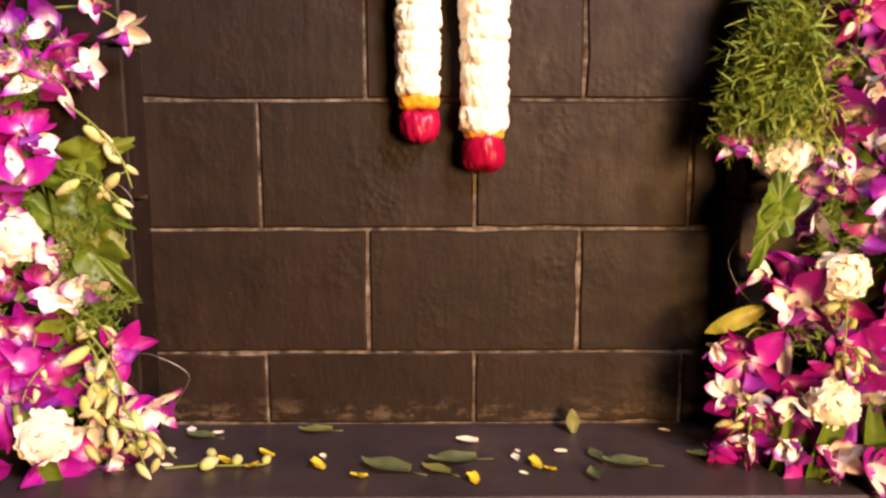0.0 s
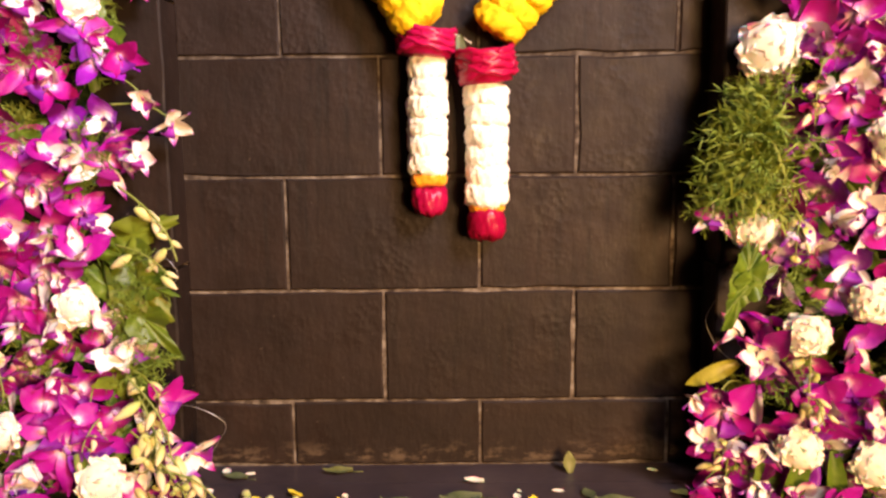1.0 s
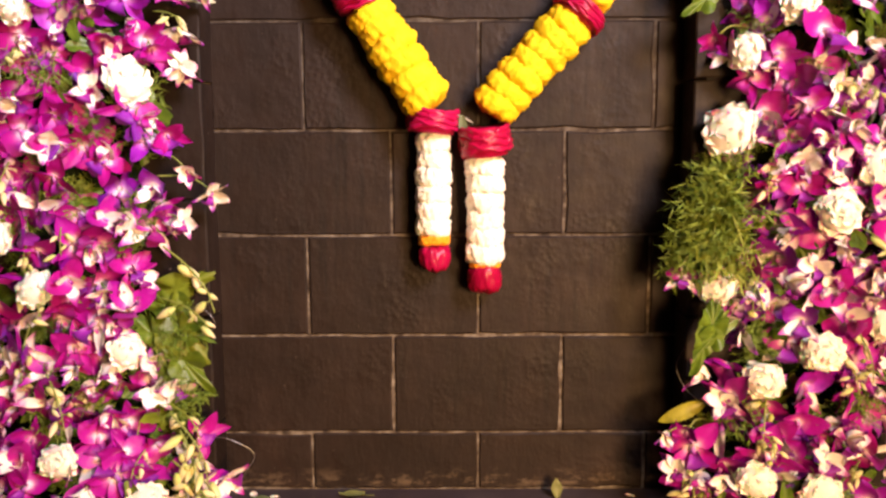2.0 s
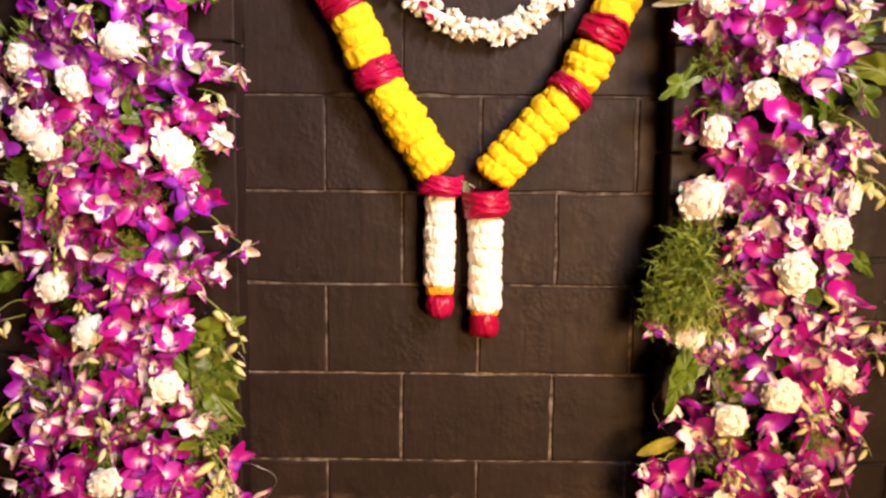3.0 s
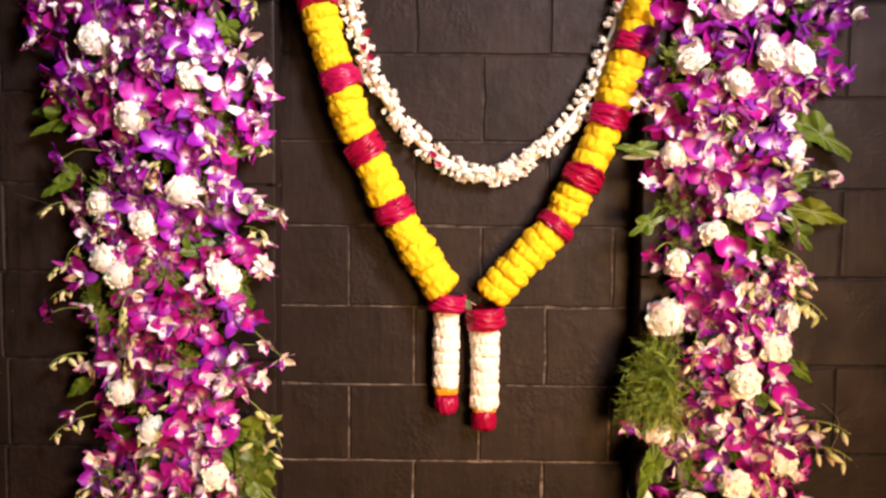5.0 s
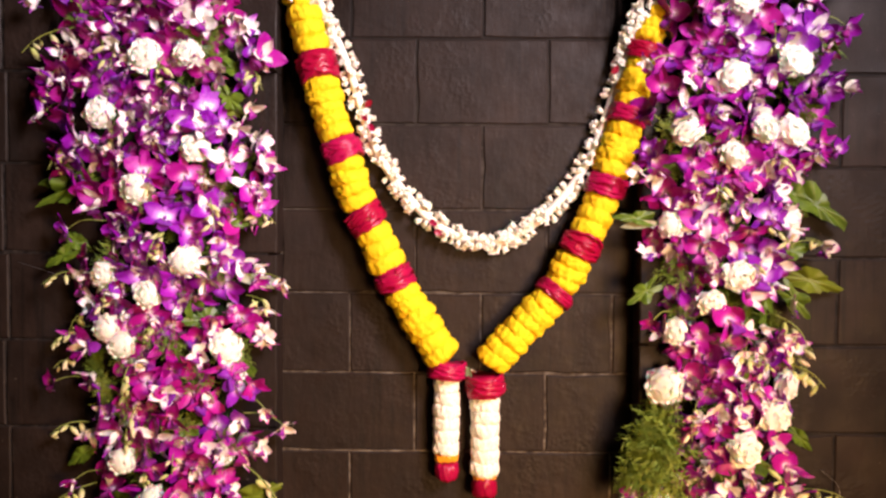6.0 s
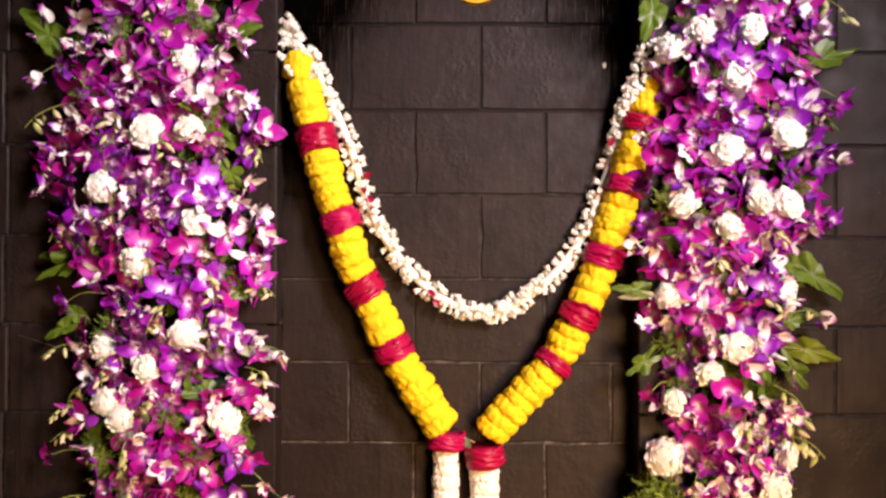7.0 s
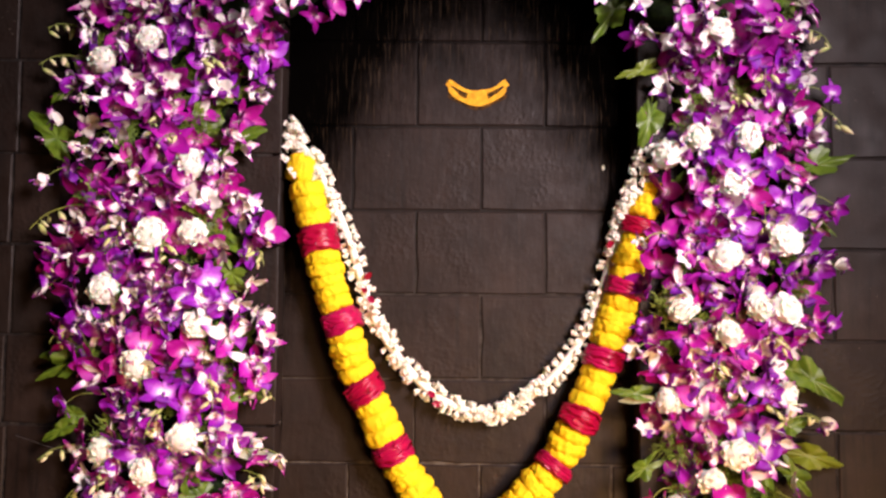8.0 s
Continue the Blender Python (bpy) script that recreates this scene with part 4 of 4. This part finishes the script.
STRAY_R = ((0.336, 1.791, 0), (0.762, 1.661, 0), (0.765, 1.415, 0), (0.713, 1.405, 0), (0.762, 1.282, 1), (0.73, 1.31, 0), (0.749, 1.159, 0), (0.698, 1.154, 1), (0.336, 1.105, 1), (0.35, 1.155, 0), (0.726, 0.952, 1), (0.348, 0.928, 1), (0.365, 0.787, 0), (0.345, 1.333, 1),
           (0.306, 0.152, 1), (0.326, 0.41, 0), (0.708, 0.401, 1), (0.696, 0.322, 0), (0.322, 0.092, 1), (0.34, 0.156, 0), (0.315, 0.010, 0), (0.355, 0.03, 1))
rt = random.Random(19)
for col, inv, outline, spots in ((col_l, inv_l, outline_left, STRAY_L), (col_r, inv_r, outline_right, STRAY_R)):
    for x, z, is_pale in spots:
        cx, hw = outline(z)
        side = 1 if x > cx else -1
        q = Vector((x, -0.118 - 0.03 * max(0.0, 1 - z / 0.2), max(z, 0.03)))
        p = Vector((cx + side * hw * 0.85, -0.105, max(0.03, z + rt.uniform(-0.01, 0.03))))
        bm = bmesh.new()
        tube(bm, spline([p, p.lerp(q, 0.6) + Vector((0, 0, 0.012)), q], 5), 0.0016, 0.0012)
        part("flower_stalk", bm, STEM, col).matrix_basis = inv
        n = Vector((side * rt.uniform(0.0, 0.8), -0.7, rt.gauss(-0.3, 0.35))).normalized()
        flower = rt.choice(FADED if is_pale else VIOLETS[3:] if z > 0.9 else OPEN[3:])
        ob = piece("pale_orchid" if is_pale else "orchid", flower, col, inv @ Matrix.Translation(q) @ facing(n, rt.gauss(0, 40)) @ Matrix.Scale(rt.uniform(0.75, 1.0), 4))
        piece("lip", rt.choice(LIPS), ob)
# stalks of green buds beyond the edges: root, and way to the tip
BUDS_L = ((-0.90, 1.804, -0.084, 0.019), (-0.888, 1.734, -0.128, 0.025), (-0.865, 1.412, -0.158, -0.037), (-0.898, 1.277, -0.077, -0.005), (-0.517, 1.333, 0.063, -0.052), (-0.509, 1.016, 0.052, -0.018), (-0.86, 1.172, -0.1, -0.05), (-0.855, 0.887, -0.085, -0.016),
          (-0.856, 0.764, -0.07, -0.03), (-0.866, 0.697, -0.068, -0.01), (-0.859, 0.553, -0.101, 0.004), (-0.842, 0.419, -0.087, -0.031), (-0.515, 0.834, 0.075, -0.018), (-0.517, 0.462, 0.101, -0.076), (-0.822, 0.276, -0.102, -0.028), (-0.86, 0.80, -0.06, -0.05))
BUDS_R = ((0.712, 1.813, 0.081, -0.039), (0.699, 1.656, 0.09, -0.058), (0.693, 0.967, 0.051, -0.022), (0.631, 0.8, 0.119, -0.056), (0.642, 0.743, 0.143, -0.083), (0.634, 0.696, 0.123, -0.018), (0.665, 0.42, 0.112, 0.006), (0.629, 0.277, 0.107, -0.07), (0.648, 0.251, 0.075, -0.053), (0.69, 0.36, 0.12, 0.02), (0.62, 0.77, 0.10, -0.02))
for col, inv, sprays in ((col_l, inv_l, BUDS_L), (col_r, inv_r, BUDS_R)):
    for x, z, dx, dz in sprays:
        set_spray(col, inv, Vector((x, -0.105, z)), (dx, -0.03, dz + 0.02), min(1.0, max(0.6, math.hypot(dx, dz) / 0.12)), rt)


def set_leaf(col, inv, x, z, dx, dz, y=-0.100):
    """A broad leaf that grows from (x, z) along (dx, dz), its face to the room."""
    size = min(1.2, max(0.65, math.hypot(dx, dz) / 0.092))
    way = Vector((dx, -0.15 * math.hypot(dx, dz), dz)).normalized()
    face = Vector((rt.uniform(-0.3, 0.3), -1, rt.uniform(0.0, 0.4)))
    face = (face - way * face.dot(way)).normalized()
    m = Matrix((way.cross(face), way, face)).transposed().to_4x4()
    piece("leaf", rt.choice(LEAVES), col, inv @ Matrix.Translation((x, y + rt.uniform(-0.012, 0.004), z)) @ m @ Matrix.Diagonal((size * rt.uniform(0.55, 0.8), size * 1.08, size * 1.5, 1)))


LEAF_L = ((-0.908, 1.518, -0.076, 0.078), (-0.839, 1.093, -0.125, -0.072), (-0.86, 1.09, -0.09, -0.01), (-0.905, 1.685, -0.03, -0.03), (-0.589, 1.54, 0.086, 0.03), (-0.572, 1.28, 0.049, -0.047), (-0.536, 0.988, 0.056, 0.014), (-0.544, 0.71, 0.038, -0.076), (-0.554, 0.383, 0.086, -0.047),
          (-0.56, 1.011, 0.074, -0.018), (-0.882, 0.933, -0.03, -0.019), (-0.85, 0.496, -0.03, -0.02), (-0.859, 0.931, -0.036, 0.027), (-0.527, 0.359, 0.063, -0.08), (-0.542, 0.375, 0.088, 0.035), (-0.537, 0.676, 0.018, -0.042), (-0.883, 0.222, -0.04, -0.027), (-0.51, 0.33, 0.06, -0.02), (-0.55, 0.35, 0.03, -0.07), (-0.53, 0.31, 0.075, -0.075))
LEAF_R = ((0.317, 1.89, -0.078, -0.114), (0.383, 1.723, -0.072, -0.02), (0.373, 1.644, -0.019, -0.087), (0.676, 1.491, 0.106, 0.03), (0.684, 1.434, 0.066, -0.067), (0.663, 1.3, 0.076, -0.009), (0.676, 1.065, 0.084, -0.06), (0.653, 0.89, 0.112, -0.032), (0.645, 0.861, 0.046, -0.055), (0.375, 0.867, -0.051, -0.037),
          (0.365, 1.002, -0.07, 0.007), (0.642, 1.09, 0.048, -0.065), (0.667, 0.554, 0.03, -0.029), (0.672, 1.254, 0.039, -0.019), (0.409, 0.069, -0.034, -0.060), (0.458, 0.069, 0.018, -0.060), (0.63, 0.93, 0.07, 0.02))
for x, z, dx, dz in LEAF_L:
    set_leaf(col_l, inv_l, x, z, dx, dz)
for x, z, dx, dz in LEAF_R:
    set_leaf(col_r, inv_r, x, z, dx, dz, -0.100 if z > 0.1 else -0.165)
for x, z, dx, dz in ((0.376, 0.375, -0.016, -0.080), (0.366, 0.335, -0.022, -0.065), (0.395, 0.345, -0.045, -0.045)):
    set_leaf(col_r, inv_r, x, z, dx, dz, -0.130)
for x, z, a in ((0.44, 0.055, 165), (0.475, 0.045, 188), (0.53, 0.03, 190), (-0.56, 0.05, 200)):
    c, i = (col_r, inv_r) if x > 0 else (col_l, inv_l)
    piece("long_leaf", BLADE[0], c, i @ Matrix.Translation((x, -0.190, z + 0.05)) @ facing((0, -1, 0.2), a) @ Matrix.Scale(1.0, 4))
piece("long_leaf", BLADE[1], col_r, inv_r @ Matrix.Translation((0.37, -0.11, 0.198)) @ facing((0.1, -1, 0.3), 112) @ Matrix.Diagonal((0.85, 0.6, 0.6, 1)), "yellowing narrow leaf")
for c, i, x, z, a, sc in ((col_l, inv_l, -0.53, 0.872, -98, 0.85), (col_r, inv_r, 0.375, 0.995, 92, 0.6)):
    piece("long_leaf", BLADE[2], c, i @ Matrix.Translation((x, -0.112, z)) @ facing((0, -1, 0.25), a) @ Matrix.Scale(sc, 4), "pale grey-green narrow leaf")
# the large fern bush beside the niche
for k, (x, z, s) in enumerate(((0.365, 0.53, 1.5), (0.345, 0.49, 1.5), (0.375, 0.47, 1.6), (0.325, 0.445, 1.1), (0.36, 0.56, 1.3), (0.385, 0.515, 1.5), (0.34, 0.46, 1.2), (0.35, 0.52, 1.4), (0.37, 0.58, 1.2), (0.36, 0.50, 1.5), (0.305, 0.425, 0.8), (0.315, 0.45, 0.9))):
    piece("fern_tuft", TUFT[k % 3], col_r, inv_r @ Matrix.Translation((x + 0.03, -0.105, z)) @ facing((-0.75, -0.55, -0.35 + 0.2 * (k % 3)), 50 * k) @ Matrix.Scale(s, 4), "feathery asparagus fern")
for k, (x, z, s) in enumerate(((-0.50, 0.32, 1.0), (-0.53, 0.24, 1.1), (-0.52, 0.16, 1.0), (-0.55, 0.10, 1.1), (-0.60, 0.35, 1.1), (-0.50, 0.20, 1.0))):
    piece("fern_tuft", TUFT[k % 3], col_l, inv_l @ Matrix.Translation((x, -0.10, z)) @ facing((0.6, -0.7, 0.1), 50 * k) @ Matrix.Scale(s, 4), "feathery asparagus fern")
# loose clusters of buds near the foot and along the outer edges
rc = random.Random(41)
for x, z, dx, dz in ((-0.50, 0.17, 0.7, -0.5), (-0.49, 0.13, 0.6, -0.8), (-0.50, 0.10, 0.9, -0.3), (-0.51, 0.20, 0.8, -0.2), (-0.52, 0.08, 0.5, -0.5), (-0.52, 0.38, 0.9, -0.1)):
    set_spray(col_l, inv_l, Vector((x, -0.12, z)), (dx, -0.35, dz), rc.uniform(0.75, 1.0), rc)
for x, z, dx, dz in ((-0.50, 0.20, 0.8, -0.7), (-0.485, 0.17, 0.6, -0.9), (-0.47, 0.14, 0.3, -0.9), (-0.50, 0.12, 0.7, -0.4), (-0.48, 0.09, 0.5, -0.3), (-0.475, 0.06, 0.8, 0.1)):
    set_spray(col_l, inv_l, Vector((x, -0.160, z)), (dx, -0.15, dz), rc.uniform(0.75, 0.95), rc)
for x, z, dx, dz in ((0.36, 0.12, -0.7, -0.5), (0.36, 0.09, -0.4, -0.8), (0.52, 0.20, 0.1, -0.9)):
    set_spray(col_r, inv_r, Vector((x, -0.13, z)), (dx, -0.35, dz), rc.uniform(0.75, 1.0), rc)
# stray florist wires
bm = bmesh.new()
tube(bm, spline([(-0.47, -0.09, 0.13), (-0.43, -0.10, 0.135), (-0.385, -0.09, 0.105), (-0.40, -0.09, 0.07), (-0.425, -0.09, 0.03)], 8), 0.0007, 0.0006)
tube(bm, spline([(-0.50, -0.12, 0.35), (-0.455, -0.13, 0.365), (-0.43, -0.13, 0.34), (-0.45, -0.12, 0.318), (-0.50, -0.12, 0.318)], 8), 0.0006, 0.0006)
tube(bm, spline([(-1.02, -0.085, 0.90), (-0.96, -0.10, 0.885), (-0.90, -0.105, 0.868), (-0.86, -0.10, 0.86)], 8), 0.0007, 0.0006)
ob = part("wire", bm, WIRE, col_l, "thin bent florist wire")
ob.matrix_basis = inv_l
bm = bmesh.new()
tube(bm, spline([(0.40, -0.09, 0.18), (0.35, -0.10, 0.21), (0.325, -0.10, 0.255), (0.34, -0.09, 0.285)], 8), 0.0006, 0.0006)
tube(bm, spline([(0.70, -0.10, 0.32), (0.76, -0.11, 0.36), (0.78, -0.10, 0.42), (0.74, -0.10, 0.46)], 8), 0.0006, 0.0006)
ob = part("wire", bm, WIRE, col_r, "thin bent florist wire")
ob.matrix_basis = inv_r

# ---- swag of orchids over the niche ----
swag = holder("flower_swag", -0.04, -0.10, 2.0, "swag of purple orchids across the head of the niche", "flower arrangement")
inv_s = Matrix.Translation((0.04, 0.10, -2.0))
rs = random.Random(77)


def swag_z(x):
    return 1.725 + 0.185 * max(0.0, 1 - ((x + 0.03) / 0.42) ** 2) ** 0.8


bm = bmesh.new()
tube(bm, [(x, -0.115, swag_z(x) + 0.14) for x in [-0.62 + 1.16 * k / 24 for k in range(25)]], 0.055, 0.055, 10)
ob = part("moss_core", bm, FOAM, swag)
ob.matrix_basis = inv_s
got = []
tries = 0
while len(got) < 120 and tries < 9000:
    tries += 1
    x, v = rs.uniform(-0.58, 0.48), rs.uniform(-1, 1)
    zz = swag_z(x) + 0.14 + 0.12 * v
    if any((x - a) ** 2 + (zz - c) ** 2 < 0.042 ** 2 for a, c in got):
        continue
    got.append((x, zz))
    n = Vector((rs.gauss(0, 0.35), -0.9, 0.7 * v + rs.gauss(-0.1, 0.3))).normalized()
    m = Matrix.Translation((x, -0.135 - 0.075 * math.sqrt(1 - v * v), zz)) @ facing(n, rs.gauss(0, 50)) @ Matrix.Scale(rs.uniform(0.8, 1.05), 4)
    pale = rs.random() < 0.2
    ob = piece("pale_orchid" if pale else "orchid", rs.choice(FADED if pale else OPEN), swag, inv_s @ m)
    piece("lip", rs.choice(LIPS), ob)
    if rs.random() < 0.5 and v > -0.1:
        piece("leaf", rs.choice(LEAVES), swag, inv_s @ Matrix.Translation((x, -0.12, zz)) @ facing((rs.gauss(0, 0.4), -1, 0.4 * v), rs.uniform(0, 360)) @ Matrix.Scale(0.8, 4))

# ---- fallen petals and leaves on the ledge ----
PETALW = bmesh.new()
petal(PETALW, Matrix.Translation((0, -0.010, 0.001)), 0.020, 0.014, 0.004, 0.0012, 6, 4, 0.6, 1.0, 0.7)
PETALW = mesh_of("fallen_petal", PETALW, CARNATION)
PETALY = bmesh.new()
petal(PETALY, Matrix.Translation((0, -0.014, 0.001)), 0.028, 0.016, 0.009, 0.002)
petal(PETALY, Matrix.Translation((0.002, -0.006, 0.002)) @ pose(0, 0, 0, 25, 0, 60), 0.020, 0.012, 0.004, 0.001)
PETALY = mesh_of("fallen_petal", PETALY, YELLOWPETAL)
LEAFS = bmesh.new()
petal(LEAFS, Matrix.Translation((0, -0.03, 0.001)), 0.058, 0.034, 0.010, 0.002, 8, 4, 0.9, 2.0, 0.8)
tube(LEAFS, [(0, -0.05, 0.001), (0, -0.03, 0.002)], 0.0011, 0.0011, 4)
LEAFS = mesh_of("fallen_leaf", LEAFS, DRYLEAF)
for x, y, spin, sc in ((-0.012, -0.073, 85, 1.5), (0.049, -0.127, 10, 0.9), (0.111, -0.109, 95, 0.9), (0.269, -0.034, 70, 0.8), (0.348, -0.041, 80, 1.2), (-0.403, -0.029, 20, 1.0), (-0.364, -0.040, 120, 0.9), (-0.204, -0.120, 30, 0.7), (-0.105, -0.150, 80, 0.8), (0.055, -0.175, 60, 0.6), (-0.41, -0.10, 40, 0.8), (-0.40, -0.15, 90, 0.8), (0.054, -0.105, 25, 0.5)):
    ob = new("fallen_petal", PETALW)
    ob.matrix_basis = pose(x, y, 0.0005, 0, 0, spin) @ Matrix.Scale(sc, 4)
    tagged(ob, "small white petal fallen on the dark ledge", "petal", "fallen petals")
for x, y, spin, sc in ((-0.205, -0.152, 40, 0.9), (-0.007, -0.195, 5, 0.8), (0.074, -0.150, 20, 0.9), (0.090, -0.165, 100, 0.6), (-0.279, -0.115, 70, 0.8), (-0.29, -0.155, 150, 0.9), (-0.325, -0.140, 80, 0.9), (-0.15, -0.185, 110, 0.8)):
    ob = new("fallen_petal", PETALY)
    ob.matrix_basis = pose(x, y, 0.0005, 0, 0, spin) @ Matrix.Scale(sc, 4)
    tagged(ob, "curled yellow petal fallen on the dark ledge", "petal", "fallen petals")
for x, y, z, rx, spin, sc in ((-0.385, -0.05, 0, 0, 80, 0.7), (-0.227, -0.032, 0, 0, 95, 0.8), (-0.120, -0.160, 0, 0, 70, 1.15), (-0.034, -0.139, 0, 0, 100, 1.1), (-0.056, -0.165, 0, 0, 60, 0.7), (0.155, -0.120, 0, 0, 15, 0.6), (0.144, -0.183, 0, 0, 175, 0.7), (0.187, -0.150, 0, 0, 85, 1.0), (0.293, -0.12, 0, 0, 80, 0.6), (0.138, -0.030, 0.016, 72, 10, 0.6)):
    ob = new("fallen_leaf", LEAFS)
    ob.matrix_basis = pose(x, y, 0.0005 + z, rx, 0, spin) @ Matrix.Scale(sc, 4)
    tagged(ob, "dull green leaf fallen on the dark ledge", "leaf", "fallen leaves")
sprig = holder("fallen_sprig", -0.40, -0.16, 0.0, "sprig of yellow-green orchid buds lying on the ledge", "sprig")
bm = bmesh.new()
tube(bm, spline([(0, 0, 0.003), (0.04, 0.006, 0.004), (0.08, 0.004, 0.005), (0.125, 0.012, 0.003)], 5), 0.0018, 0.0011)
tube(bm, [(0.035, 0.006, 0.004), (0.05, 0.022, 0.006)], 0.0012, 0.001, 4)
part("stalk", bm, STEM, sprig)
for x, y, a, s in ((0.055, 0.028, -60, 1.0), (0.05, -0.008, -110, 1.2), (0.09, 0.006, -80, 1.0), (0.125, 0.012, -90, 0.8)):
    piece("bud", BUDM, sprig, Matrix.Translation((x, y, 0.0065 * s)) @ pose(0, 0, 0, 90, 0, a + 90) @ Matrix.Scale(s, 4))

# ---- wall blocks, one by one ----
rb = random.Random(3)


def lay(wall, z0, z1, edges, y, depth=0.03):
    for a, c in zip(edges, edges[1:]):
        if c - a < 0.02:
            continue
        w, h = c - a - GAP, z1 - z0 - GAP
        piece("block", block_mesh(w, h, depth, rb), wall, pose((a + c) / 2, y + rb.uniform(-0.0006, 0.0006), (z0 + z1) / 2))


for i in range(len(COURSES) - 1):
    if i % 2 == 0:
        xs = [NICHE_L - 0.005, -0.30, 0.0, 0.30, NICHE_R + 0.005]
    else:
        xs = [NICHE_L - 0.005, -0.151, 0.149, NICHE_R + 0.005]
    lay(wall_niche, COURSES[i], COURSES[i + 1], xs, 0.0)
SIDE = (-0.05, 0.138, 0.335, 0.533, 0.728, 0.922, 1.120, 1.322, 1.528, 1.742, 1.95, 2.16, 2.42)
for i in range(len(SIDE) - 1):
    o = 0.0 if i % 2 else 0.15
    lay(wall_left, SIDE[i], SIDE[i + 1], [-1.96 + o, -1.66 + o, -1.36 + o, -1.06 + o - 0.14 * (o > 0), -0.76 + o, NICHE_L + GAP / 2], FRONT, 0.069)
    lay(wall_right, SIDE[i], SIDE[i + 1], [NICHE_R - GAP / 2, 0.63 + o, 0.93 + o, 1.23 + o, 1.53 + o, 1.83 + o], FRONT, 0.069)
